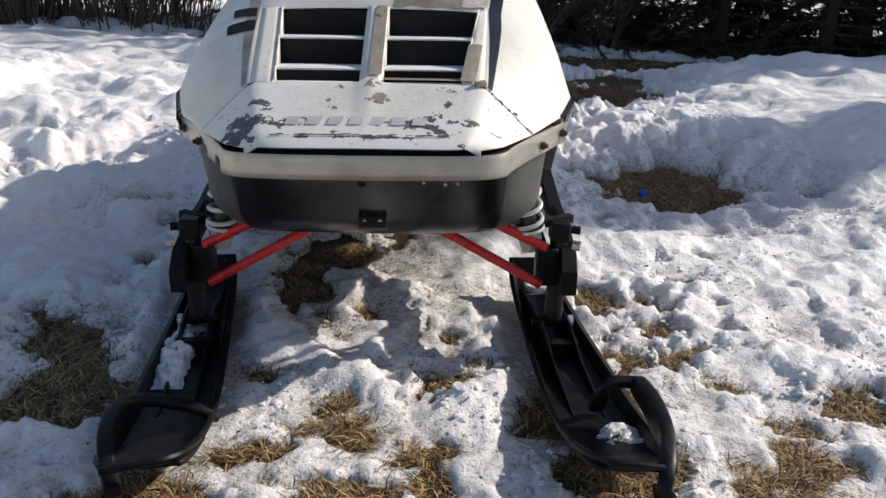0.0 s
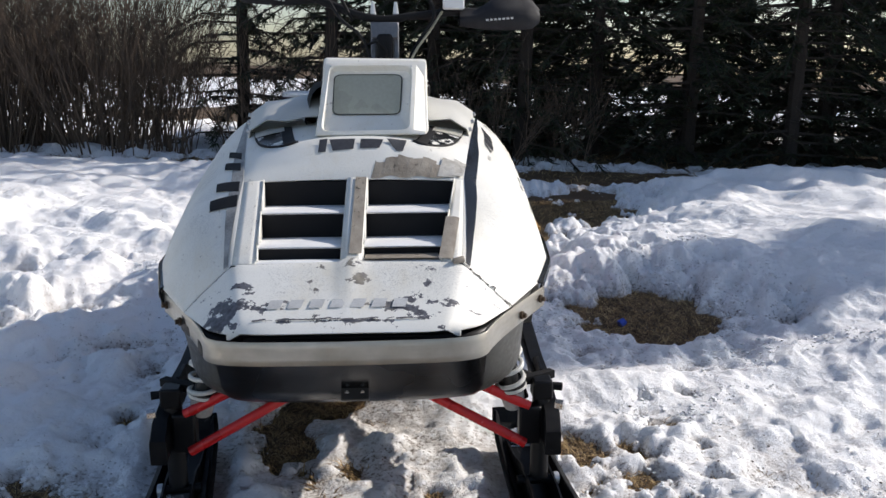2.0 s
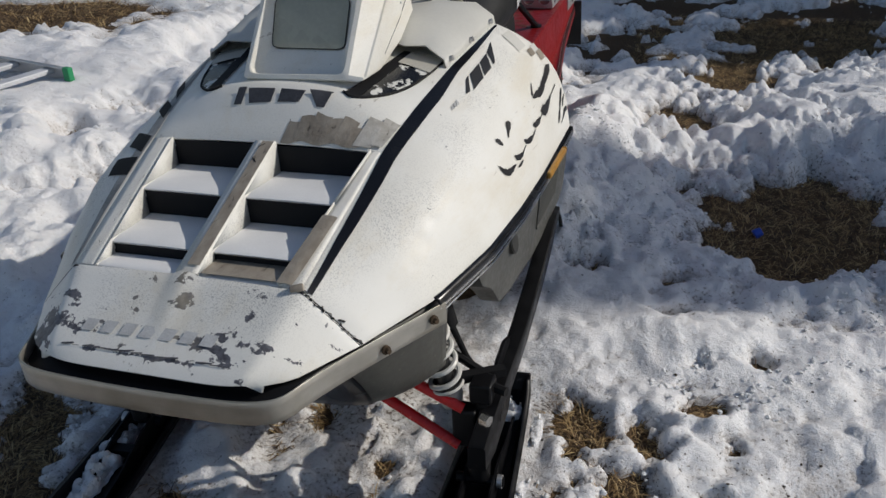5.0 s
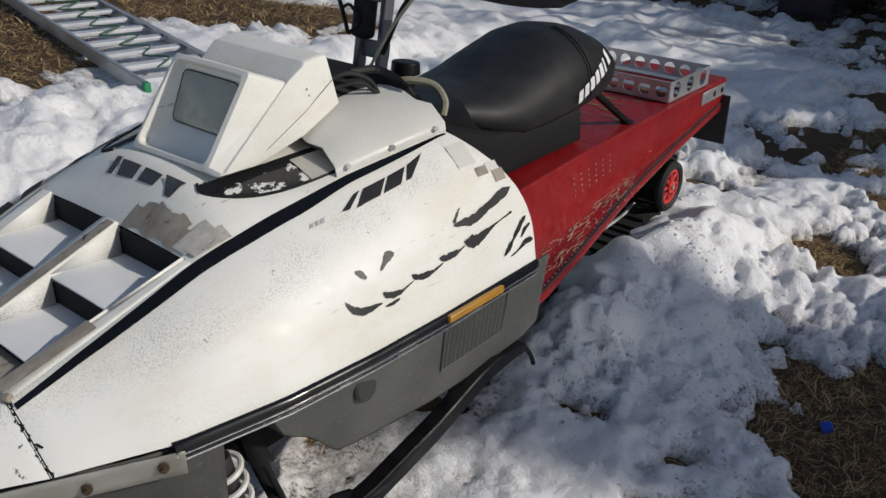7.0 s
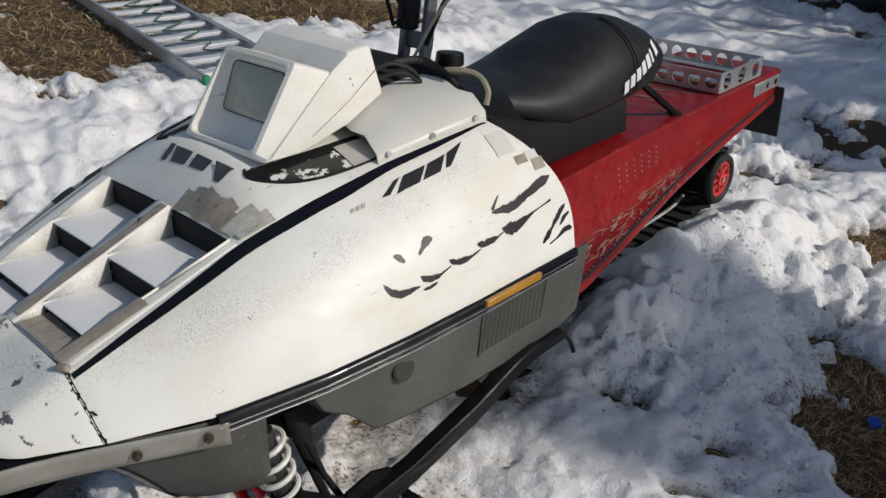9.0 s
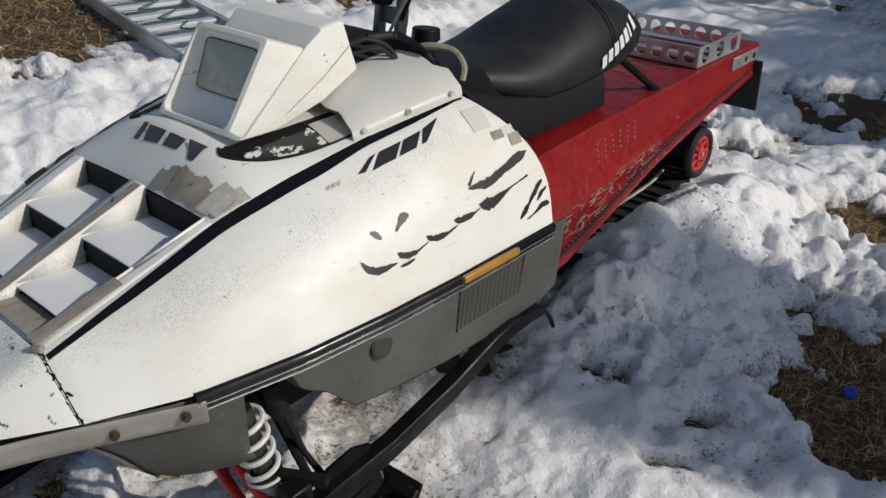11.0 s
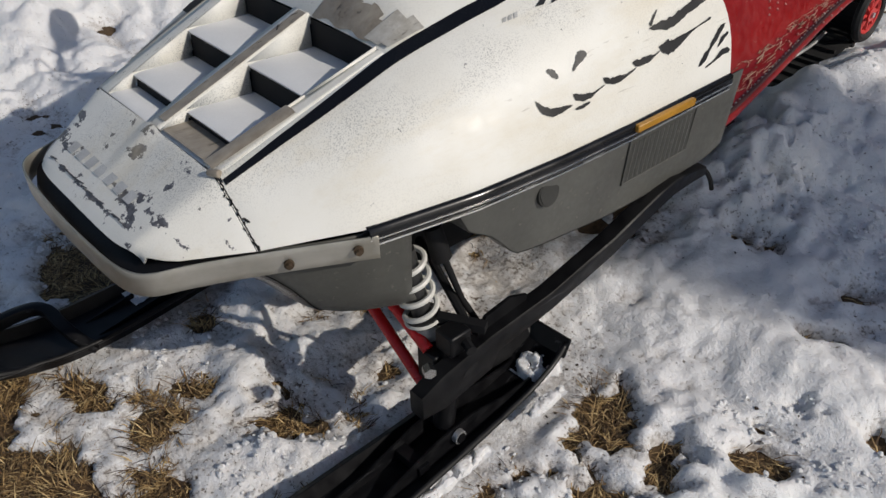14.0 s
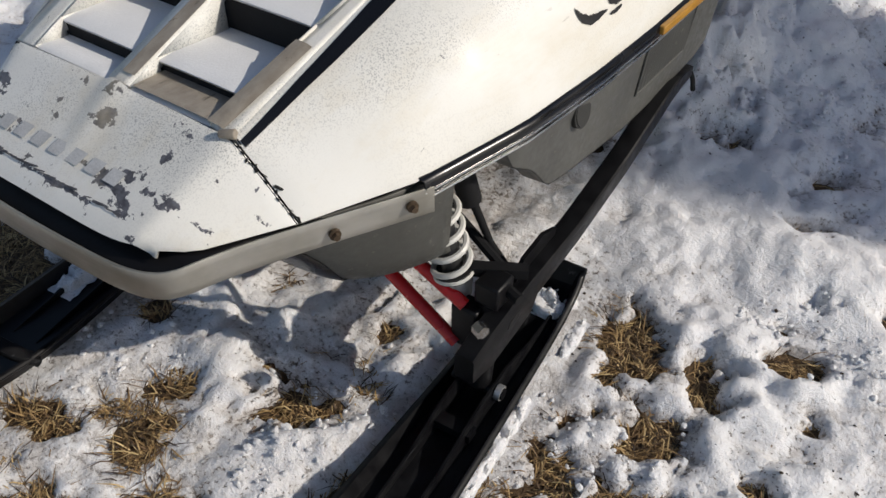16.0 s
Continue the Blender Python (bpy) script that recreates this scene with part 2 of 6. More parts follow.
RUBBER = plain("black_rubber", (0.014, 0.014, 0.014), 0.7, vary=0.3)
HOSE = plain("yellowed_hose", (0.30, 0.28, 0.20), 0.4)
WHITE = plain("white_print", (0.75, 0.75, 0.75), 0.5, vary=0.05)
GREEN = plain("green_plastic", (0.02, 0.25, 0.10), 0.45)
LENS = plain("dusty_headlight_glass", (0.36, 0.37, 0.31), 0.3, vary=0.15)
LAMPRED = plain("red_knob", (0.7, 0.03, 0.05), 0.3)


# ---- mesh helpers ----
def obj(name, me, mat, parent=None, label="", smooth=True):
    me.materials.append(mat)
    if smooth:
        me.polygons.foreach_set("use_smooth", [True] * len(me.polygons))
        me.set_sharp_from_angle(angle=radians(40))
    ob = new(name, me)
    if parent is not None:
        ob.parent = parent
    if label:
        ob["label"] = label
    return ob


def part(name, bm, mat, parent=None, label="", smooth=True):
    me = bpy.data.meshes.new(name)
    bm.normal_update()
    bm.to_mesh(me)
    bm.free()
    return obj(name, me, mat, parent, label, smooth)


def raw(name, verts, faces, mat, parent=None, label="", smooth=True):
    me = bpy.data.meshes.new(name)
    me.from_pydata([tuple(v) for v in verts], [], faces)
    me.update()
    return obj(name, me, mat, parent, label, smooth)


def thicken(ob, t, offset=-1.0):
    md = ob.modifiers.new("thick", "SOLIDIFY")
    md.thickness, md.offset = t, offset
    return ob


def bevel(ob, w, seg=2):
    md = ob.modifiers.new("bevel", "BEVEL")
    md.width, md.segments, md.limit_method, md.angle_limit = w, seg, "ANGLE", radians(35)
    return ob


def box(bm, size, m=None):
    r = bmesh.ops.create_cube(bm, size=1.0, matrix=(m or Matrix()) @ Matrix.Diagonal((*size, 1)))
    return r["verts"]


def cyl(bm, a, b, r1, r2=None, seg=16, caps=True):
    a, b = Vector(a), Vector(b)
    q = (b - a).to_track_quat("Z", "Y").to_matrix().to_4x4()
    m = Matrix.Translation((a + b) / 2) @ q
    bmesh.ops.create_cone(bm, cap_ends=caps, segments=seg, radius1=r1, radius2=r1 if r2 is None else r2, depth=(b - a).length, matrix=m)


def tube(bm, pts, r, seg=8):
    """A round bar along a line of points; r: one radius or one for each point."""
    pts = [Vector(p) for p in pts]
    rs = r if isinstance(r, (list, tuple)) else [r] * len(pts)
    rings, up = [], None
    for i, p in enumerate(pts):
        d = (pts[min(i + 1, len(pts) - 1)] - pts[max(i - 1, 0)]).normalized()
        if up is None:
            up = d.orthogonal().normalized()
        up = (up - d * up.dot(d)).normalized()
        side = d.cross(up)
        rings.append([bm.verts.new(p + (up * math.cos(2 * math.pi * k / seg) + side * math.sin(2 * math.pi * k / seg)) * rs[i]) for k in range(seg)])
    for a, b in zip(rings, rings[1:]):
        for k in range(seg):
            bm.faces.new((a[k], a[(k + 1) % seg], b[(k + 1) % seg], b[k]))
    bm.faces.new(rings[0][::-1])
    bm.faces.new(rings[-1])


def curve(points, n=8):
    """A smooth line through points (Catmull-Rom)."""
    p = [Vector(v) for v in points]
    p = [2 * p[0] - p[1]] + p + [2 * p[-1] - p[-2]]
    out = []
    for i in range(1, len(p) - 2):
        for k in range(n):
            t = k / n
            out.append(0.5 * (2 * p[i] + (p[i + 1] - p[i - 1]) * t + (2 * p[i - 1] - 5 * p[i] + 4 * p[i + 1] - p[i + 2]) * t * t + (3 * p[i] - p[i - 1] - 3 * p[i + 1] + p[i + 2]) * t ** 3))
    out.append(p[-2])
    return out


def sheet(rows):
    """Vertices and quads of a grid given as rows of points."""
    n = len(rows[0])
    v = [tuple(p) for row in rows for p in row]
    f = [(i * n + j, i * n + j + 1, (i + 1) * n + j + 1, (i + 1) * n + j) for i in range(len(rows) - 1) for j in range(n - 1)]
    return v, f


def prism(bm, outline, m, depth):
    """A plate: an outline in its own xy plane, carried by m, of that depth along its z."""
    lo = [bm.verts.new(m @ Vector((x, y, 0))) for x, y in outline]
    hi = [bm.verts.new(m @ Vector((x, y, depth))) for x, y in outline]
    n = len(lo)
    bm.faces.new(lo[::-1])
    bm.faces.new(hi)
    for i in range(n):
        bm.faces.new((lo[i], lo[(i + 1) % n], hi[(i + 1) % n], hi[i]))


def empty(name, m=None):
    ob = new(name)
    ob.empty_display_size = 0.1
    if m is not None:
        ob.matrix_world = m
    return ob


# ---- ground and snow ----
def value_noise(x, y, seed):
    xi, yi = np.floor(x).astype(np.int64), np.floor(y).astype(np.int64)
    fx, fy = x - xi, y - yi
    fx, fy = fx * fx * (3 - 2 * fx), fy * fy * (3 - 2 * fy)

    def h(a, b):
        n = (a * 374761393 + b * 668265263 + seed * 1442695041) & 0xFFFFFFFF
        n = ((n ^ (n >> 13)) * 1274126177) & 0xFFFFFFFF
        return ((n ^ (n >> 16)) & 0xFFFF) / 65535.0

    a, b, c, d = h(xi, yi), h(xi + 1, yi), h(xi, yi + 1), h(xi + 1, yi + 1)
    return (a + (b - a) * fx) * (1 - fy) + (c + (d - c) * fx) * fy - 0.5


def fbm(x, y, scale, octaves, seed, gain=0.5):
    out, amp = 0, 1.0
    for k in range(octaves):
        ca, sa = math.cos(k * 1.1), math.sin(k * 1.1)
        out = out + amp * value_noise((x * ca - y * sa) * scale, (x * sa + y * ca) * scale, seed + k)
        scale, amp = scale * 2.03, amp * gain
    return out


# bare patches in the snow: x, y, half-length, half-width, turn in degrees
BARE_FRONT = [(-0.69, 1.82, 0.22, 0.15, -53), (-0.36, 1.32, 0.19, 0.11, -7), (-0.03, 1.28, 0.13, 0.09, 0), (0.30, 1.27, 0.08, 0.05, 10), (0.16, 1.78, 0.09, 0.065, 60), (0.16, 1.46, 0.09, 0.04, 87),
              (-0.06, 1.70, 0.06, 0.045, 0), (0.42, 1.78, 0.10, 0.04, 79), (0.48, 1.45, 0.13, 0.08, 21), (-0.23, 1.51, 0.07, 0.04, 26), (0.20, 2.09, 0.05, 0.03, -51), (-0.22, 2.40, 0.15, 0.09, -82), (-0.16, 2.72, 0.20, 0.13, 60), (0.0, 3.05, 0.30, 0.22, 0)]
BARE_RIGHT = [(0.62, 2.37, 0.10, 0.07, -74), (0.82, 2.34, 0.07, 0.05, -87), (0.66, 1.97, 0.15, 0.09, 45), (0.78, 2.16, 0.10, 0.04, 69), (1.13, 1.77, 0.09, 0.05, 38), (1.04, 2.37, 0.036, 0.025, -85), (0.99, 2.71, 0.055, 0.025, 20), (1.10, 2.75, 0.04, 0.028, 70), (0.90, 2.60, 0.024, 0.016, 20), (1.00, 2.17, 0.03, 0.02, 0), (0.86, 2.02, 0.05, 0.03, 40), (0.85, 2.94, 0.04, 0.02, 30),
              (0.95, 2.51, 0.04, 0.03, 61), (1.20, 3.72, 0.44, 0.33, 75), (1.87, 3.60, 0.11, 0.05, 57), (0.78, 4.80, 0.24, 0.16, 80), (0.76, 4.42, 0.08, 0.05, 60), (1.15, 4.95, 0.12, 0.09, 30)]
BARE_BACK = [(0.25, 6.10, 0.36, 0.20, 88), (1.02, 5.75, 0.55, 0.27, 89), (1.31, 6.70, 0.70, 0.42, 82), (0.62, 7.48, 0.50, 0.34, 24), (0.12, 5.05, 0.14, 0.10, 10), (0.62, 6.7, 0.22, 0.14, 50), (-0.11, 5.51, 0.17, 0.10, 66), (1.70, 6.9, 0.9, 0.4, 75),
             (-1.42, 3.55, 0.26, 0.09, 35), (-0.98, 3.18, 0.12, 0.06, 60), (-1.85, 4.3, 0.2, 0.08, 20), (-0.76, 2.95, 0.10, 0.04, -73), (-0.72, 2.53, 0.05, 0.03, -66), (2.4, 8.7, 2.7, 0.72, -3), (-2.2, 9.8, 3.0, 0.25, 0)]
BARE_FAR = [(-4.39, 3.75, 1.2, 0.50, -15), (-4.35, 5.50, 1.4, 0.62, 25), (-3.1, 3.17, 0.12, 0.08, 23), (-2.08, 3.82, 0.10, 0.06, -40), (-0.1, 0.44, 1.45, 0.69, -3), (-7.5, 4.5, 2.5, 2.0, 0), (-1.6, 19, 6.0, 4.0, 0), (9, 17, 5, 2, 10), (-7.0, 11.9, 4.2, 1.9, 0), (4.2, 11.8, 6.0, 1.9, 0)]


def smooth(a, b, x):
    t = np.clip((x - a) / (b - a), 0, 1)
    return t * t * (3 - 2 * t)


def ground_height(x, y):
    far = np.clip((np.hypot(x, y - 3) - 7) / 20, 0, 1)
    z = 0.012 + 0.025 * fbm(x, y, 0.5, 3, 3) + 0.012 * fbm(x, y, 6, 3, 9)
    z = z + 0.09 * smooth(2.5, 3.1, y) * smooth(5.6, 4.6, y) * np.exp(-((x - 0.02) / 0.5) ** 2) + 0.12 * smooth(-1.9, -2.7, x) * smooth(8.0, 6.0, y)
    return z + far * 0.3 * fbm(x, y, 0.06, 2, 5)


def bare(x, y):
    """How far the snow has gone: 0 snow, 1 open lawn."""
    m, wide = 0 * x, 0 * x
    warp = fbm(x, y, 6, 4, 51, 0.65)
    fine = fbm(x, y, 30, 3, 57, 0.6)
    for px, py, rx, ry, turn in BARE_FRONT + BARE_RIGHT + BARE_BACK + BARE_FAR:
        rx, ry = (rx * 0.80, ry * 0.80) if 0.9 < py < 3 else (rx, ry)
        c, s = math.cos(radians(turn)), math.sin(radians(turn))
        u, v = ((x - px) * c + (y - py) * s) / rx, (-(x - px) * s + (y - py) * c) / ry
        r = np.sqrt(u * u + v * v) + warp * (1.75 if ry < 0.3 else 1.0 if ry < 0.45 else 0.5) + fine * (np.clip(0.07 / ry, 0.15, 0.9) if py < 3.4 else 0.15)
        m = np.maximum(m, smooth(1.25, 0.68, r))
        wide = np.maximum(wide, smooth(1.0 + (0.45 if py < 2.9 else 0.75) / max(ry, 0.15) ** 0.5, 0.8, r))
    return m, wide


def snow_depth(x, y):
    calm = (0.25 + 0.75 * smooth(10.0, 6.0, np.hypot(x, y - 3))) * (1 - 0.6 * np.exp(-((x - 0.95) / 0.5) ** 4 - ((y - 3.45) / 0.75) ** 4))
    lump = fbm(x, y, 5, 3, 31) * calm
    near = smooth(3.1, 2.3, y) * smooth(0.2, 0.9, y)
    d = 0.052 - 0.012 * near + 0.055 * fbm(x, y, 1.3, 3, 21) + 0.050 * lump + (0.022 * fbm(x, y, 11, 3, 61, 0.6) + 0.016 * np.abs(fbm(x, y, 23, 3, 41, 0.7))) * (1 - 0.5 * smooth(3.2, 5.0, y)) * calm
    d = d - 0.02 * near * smooth(0.12, 0.28, fbm(x, y, 4.2, 4, 81, 0.6))
    d = d + 0.16 * np.exp(-((x - 2.6) / 1.1) ** 2 - ((y - 4.6) / 1.5) ** 2) + 0.25 * np.exp(-((x - 4.2) / 1.8) ** 2 - ((y - 7.0) / 1.6) ** 2)
    d = d + 0.03 * np.exp(-((x + 1.6) / 0.8) ** 2 - ((y - 3.6) / 1.2) ** 2)
    d = d + 0.05 * np.exp(-((x - 0.55) / 0.25) ** 2 - ((y - 4.0) / 0.7) ** 2) + 0.07 * np.exp(-((x - 1.3) / 0.5) ** 2 - ((y - 4.45) / 0.35) ** 2)
    back = smooth(2.6, 4.0, np.abs(x) * 0.7 + y * 0.7)
    d = d + back * (0.16 * np.abs(fbm(x, y + 0.3 * x, 1.1, 3, 91)) + 0.05 * fbm(x, y, 3.1, 3, 95))
    left = smooth(-0.75, -1.35, x) * smooth(6.6, 5.2, y)
    d = d + left * (0.15 * np.abs(fbm(x + 0.3 * y, y, 1.9, 3, 131)) + 0.05 * fbm(x, y, 5.0, 3, 135))
    k = np.exp(-((x + 4.1) / 2.0) ** 4 - ((y - 4.2) / 0.6) ** 2)
    d = d * (1 - k) + np.minimum(d, 0.012) * k
    d = d + (0.13 + 0.12 * fbm(x, y, 4, 3, 71, 0.6)) * np.exp(-((x - 0.37) / 0.17) ** 2) * smooth(2.95, 3.4, y) * smooth(4.75, 4.25, y)
    m, wide = bare(x, y)
    d = d * (1 - 0.72 * wide) + 0.02 * np.exp(-((x - 0.1) / 0.35) ** 2 - ((y - 2.65) / 0.35) ** 2)
    d = np.where(near > 0.5, d, np.maximum(d, 0.006)) * (1 - m) - 0.035 * m
    # the skis have pressed it flat
    for cx, turn in ((0.49, 3.0), (-0.43, 6.5)):
        u = x - cx + (y - 1.9) * math.tan(radians(turn))
        k = smooth(0.15, 0.09, np.abs(u)) * smooth(1.12, 1.25, y) * smooth(2.56, 2.46, y)
        d = d * (1 - k) + np.minimum(d, 0.008) * k
    return d


def axis_steps(lo, hi, step, far, grow=1.22):
    a = list(np.arange(lo, hi + step / 2, step))
    s = step
    while a[-1] < far:
        s *= grow
        a.append(a[-1] + s)
    s = step
    while a[0] > -far:
        s *= grow
        a.insert(0, a[0] - s)
    return np.array(a)


def field(name, xs, ys, height, mat):
    X, Y = np.meshgrid(xs, ys)
    Z = height(X, Y)
    v = np.stack([X, Y, Z], -1).reshape(-1, 3)
    nx, ny = len(xs), len(ys)
    i = (np.arange(ny - 1)[:, None] * nx + np.arange(nx - 1)[None]).reshape(-1, 1)
    f = i + np.array([0, 1, nx + 1, nx])
    me = bpy.data.meshes.new(name)
    me.from_pydata(v.tolist(), [], f.tolist())
    me.update()
    ob = obj(name, me, mat, smooth=False)
    me.polygons.foreach_set("use_smooth", [True] * len(me.polygons))
    return ob


ground = field("ground", axis_steps(-3, 3, 0.05, 400), axis_steps(0.2, 7, 0.05, 400), ground_height, SOIL)
tagged(ground, "flat brown lawn of dead matted grass", "ground", kind="structure")
snow = field("snow_cover", axis_steps(-1.9, 2.2, 0.0135, 60, 1.03), axis_steps(0.9, 5.6, 0.0135, 60, 1.022), lambda x, y: ground_height(x, y) + snow_depth(x, y), SNOW)
X, Y = (np.array([v.co[k] for v in snow.data.vertices]) for k in (0, 1))
thin = snow.data.attributes.new("thin", "FLOAT", "POINT")
thin.data.foreach_set("value", np.clip(0.75 * smooth(0.055, 0.008, snow_depth(X, Y)) + 0.5 * bare(X, Y)[1] + 0.7 * np.exp(-((X - 0.05) / 0.26) ** 2 - ((Y - 2.62) / 0.38) ** 2), 0, 1) * smooth(14, 8, np.hypot(X, Y - 3)))
tagged(snow, "patchy melting snow lying over the dead lawn", "snow", kind="structure")

# ---- snowmobile ----
SLED = Matrix.Translation((0.015, 2.0, 0)) @ pose(0, 0, 0, 0, -1.5, 0)
sled = tagged(empty("snowmobile", SLED), "old white snowmobile with red tunnel and scratched paint", "snowmobile")

# hood: outer edge of the top (ex, ez), height of its middle, lower edge of the side (bx, bz)
HY = [-0.405, -0.26, 0.08, 0.17, 0.67, 0.84]


def hood_top_z(y):
    return float(np.interp(y, HY, [0.662, 0.744, 0.868, 0.958, 0.985, 0.985]))


def hood_edge(y):
    return float(np.interp(y, HY, [0.195, 0.234, 0.263, 0.276, 0.345, 0.36])), float(np.interp(y, [-0.405, -0.26, 0.06, 0.14, 0.24, 0.42, 0.67, 0.84], [0.660, 0.740, 0.856, 0.880, 0.906, 0.943, 0.974, 0.97]))


def hood_low(y):
    return (float(np.interp(y, [-0.405, -0.38, -0.26, -0.1, 0.1, 0.3, 0.5, 0.84], [0.222, 0.262, 0.337, 0.421, 0.476, 0.498, 0.509, 0.516])),
            float(np.interp(y, [-0.405, -0.26, 0.1, 0.84], [0.640, 0.642, 0.660, 0.664])))


def top_pt(x, y, off=0.0):
    ex, ez = hood_edge(y)
    k = min(1, abs(x) / ex)
    return Vector((x, y, ez + (hood_top_z(y) - ez) * (1 - k ** 2.5) + off))


def rear_end(u):
    return 0.70 + 0.135 * math.sin(math.pi / 2 * min(1, 1.15 * u))


def side_pt(s, y, u, off=0.0):
    """A place on the hood's side: u runs from the top edge (0) to the lower edge (1)."""
    ex, ez = hood_edge(y)
    bx, bz = hood_low(y)
    k = min(1, max(0, (y + 0.27) / 0.28))
    b = math.sin(math.pi * max(u, 0) ** 0.9) * 0.046 * k
    nx, nz = 0.75, 0.66
    return Vector((s * (ex + (bx - ex) * u + b * nx + off * nx), y, ez + (bz - ez) * u + b * nz * 0.85 + off * nz))


def grid_part(name, rows, mat, label="", t=0.005, parent=sled, flip=False):
    v, f = sheet(rows)
    if flip:
        f = [q[::-1] for q in f]
    ob = thicken(raw(name, v, f, mat, parent, label), t, 1.0 if t < 0 else -1.0)
    ob.modifiers.new("crisp_rim", "WEIGHTED_NORMAL").weight = 80
    return ob


def patch(bm, surf, a0, a1, b0, b1, n=4, m=2, off=0.0015):
    """A thin cover laid on a surface: surf(a, b, off)."""
    g = [[bm.verts.new(surf(a0 + (a1 - a0) * i / n, b0 + (b1 - b0) * j / m, off)) for j in range(m + 1)] for i in range(n + 1)]
    for i in range(n):
        for j in range(m):
            bm.faces.new((g[i][j], g[i + 1][j], g[i + 1][j + 1], g[i][j + 1]))


def ragged(bm, surf, line, wide, rng, off=0.0015, n=14, span=1.0):
    """A torn strip along a line of (a, b) on a surface; span: metres to one unit of b; wide: one half-width or one for each point."""
    ws = wide if isinstance(wide, (list, tuple)) else [wide * 0.3] + [wide] * (len(line) - 2) + [wide * 0.3] if len(line) > 2 else [wide * 0.6, wide * 0.6]
    pts = curve([(a, b * span, w) for (a, b), w in zip(line, ws)], n)
    last, drift, hang = None, 0.0, 0.0
    for i, q in enumerate(pts):
        p = q.to_2d()
        d = (pts[min(i + 1, len(pts) - 1)] - pts[max(i - 1, 0)]).to_2d().normalized()
        nrm = Vector((-d.y, d.x))
        k = i / (len(pts) - 1)
        drift, hang = 0.7 * drift + rng.uniform(-0.12, 0.12), 0.75 * hang + rng.uniform(-0.2, 0.2)
        w = max(0.0004, q.z) * min(1, 14 * k + 0.05, 14 * (1 - k) + 0.05)
        a, b = p + nrm * w * (1 + drift), p - nrm * w * (0.9 + hang)
        pair = (bm.verts.new(surf(a.x, a.y / span, off)), bm.verts.new(surf(b.x, b.y / span, off)))
        if last:
            bm.faces.new((last[0], pair[0], pair[1], last[1]))
        last = pair


rng = random.Random(7)

# -- hood sides
for s in (1, -1):
    rows = []
    for i in range(37):
        row = []
        for k in range(15):
            u = k / 14
            y = -0.259 + (rear_end(u) + 0.259) * i / 36
            row.append(side_pt(s, y, u))
        rows.append(row)
    grid_part("hood_side", rows, HOOD, "cream-white hood side with torn decals" if s > 0 else "white hood side with slotted vents", flip=s < 0)

# -- hood top behind the vents
rows = [[top_pt(k * hood_edge(y)[0], y) for k in np.linspace(-1, 1, 17)] for y in np.linspace(0.08, 0.70, 26)]
grid_part("hood_top", rows, HOOD, "white hood top", flip=False)

# -- nose panel with its ridges and chipped lip
rows = []
for y in np.linspace(-0.405, -0.2615, 9):
    row = []
    for s in (-1, 1):
        seg = [side_pt(s, y, u) for u in (1, 0.8, 0.6, 0.4, 0.2, 0.06)]
        row += seg if s < 0 else [top_pt(x * hood_edge(y)[0], y, 0.012 * math.exp(-((x - 0.03) / 0.07) ** 2) * max(0, (y + 0.40) / 0.14)) for x in np.linspace(-0.96, 0.96, 25)] + seg[::-1]
    rows.append(row)
front = [Vector((p.x * 0.995, -0.410 - 0.020 * max(0, 1 - (abs(p.x) / 0.21) ** 6), max(0.630, p.z - 0.015))) for p in rows[0]]
nose = grid_part("nose_panel", [front] + rows, NOSE, "chipped white nose panel", t=0.004)
nose.data.set_sharp_from_angle(angle=radians(17))
bm = bmesh.new()
box(bm, (0.42, 0.02, 0.035), Matrix.Translation((0, -0.388, 0.632)))
box(bm, (0.40, 0.012, 0.008), Matrix.Translation((0.01, -0.401, 0.628)))
part("nose_gap", bm, MATT, sled, "dark gap under the nose lip")
bm = bmesh.new()
for s in (-1, 1):
    tube(bm, [side_pt(s, -0.2625, u, -0.001) for u in (0, 0.25, 0.5, 0.75, 1)], 0.0013, 6)
tube(bm, [top_pt(x * hood_edge(-0.2625)[0], -0.2625, -0.0015) for x in np.linspace(-1, 1, 9)], 0.0014, 6)
part("hood_seam", bm, MATT, sled, "dark cracked seam across the hood")

# -- stepped vents
Y0, Y1 = -0.259, 0.08
RISER = [-0.202, -0.066, 0.078]


def ramp(y):
    return float(np.interp(y, [Y0, Y1], [0.7445, 0.868]))


def flat_strip(name, xa, xb, mat, label="", lift=0.0):
    """A strip of the sloping hood between two lines x(y)."""
    rows = []
    for y in np.linspace(Y0, Y1, 7):
        rows.append([Vector((xa(y) + (xb(y) - xa(y)) * k, y, ramp(y) + lift + (hood_edge(y)[1] - ramp(y)) * max(0, (abs(xa(y) + (xb(y) - xa(y)) * k) / hood_edge(y)[0])) ** 6)) for k in (0, 0.33, 0.67, 1)])
    return grid_part(name, rows, mat, label, t=0.02)


def bay_x(side, edge, y):
    """Bays: side -1 or 1; edge 0 inner, 1 outer."""
    t = (y - Y0) / (Y1 - Y0)
    if side > 0:
        return (0.030 + 0.002 * t) if edge == 0 else 0.190 + 0.052 * t
    return (-0.014 - 0.002 * t) if edge == 0 else -(0.185 + 0.030 * t)


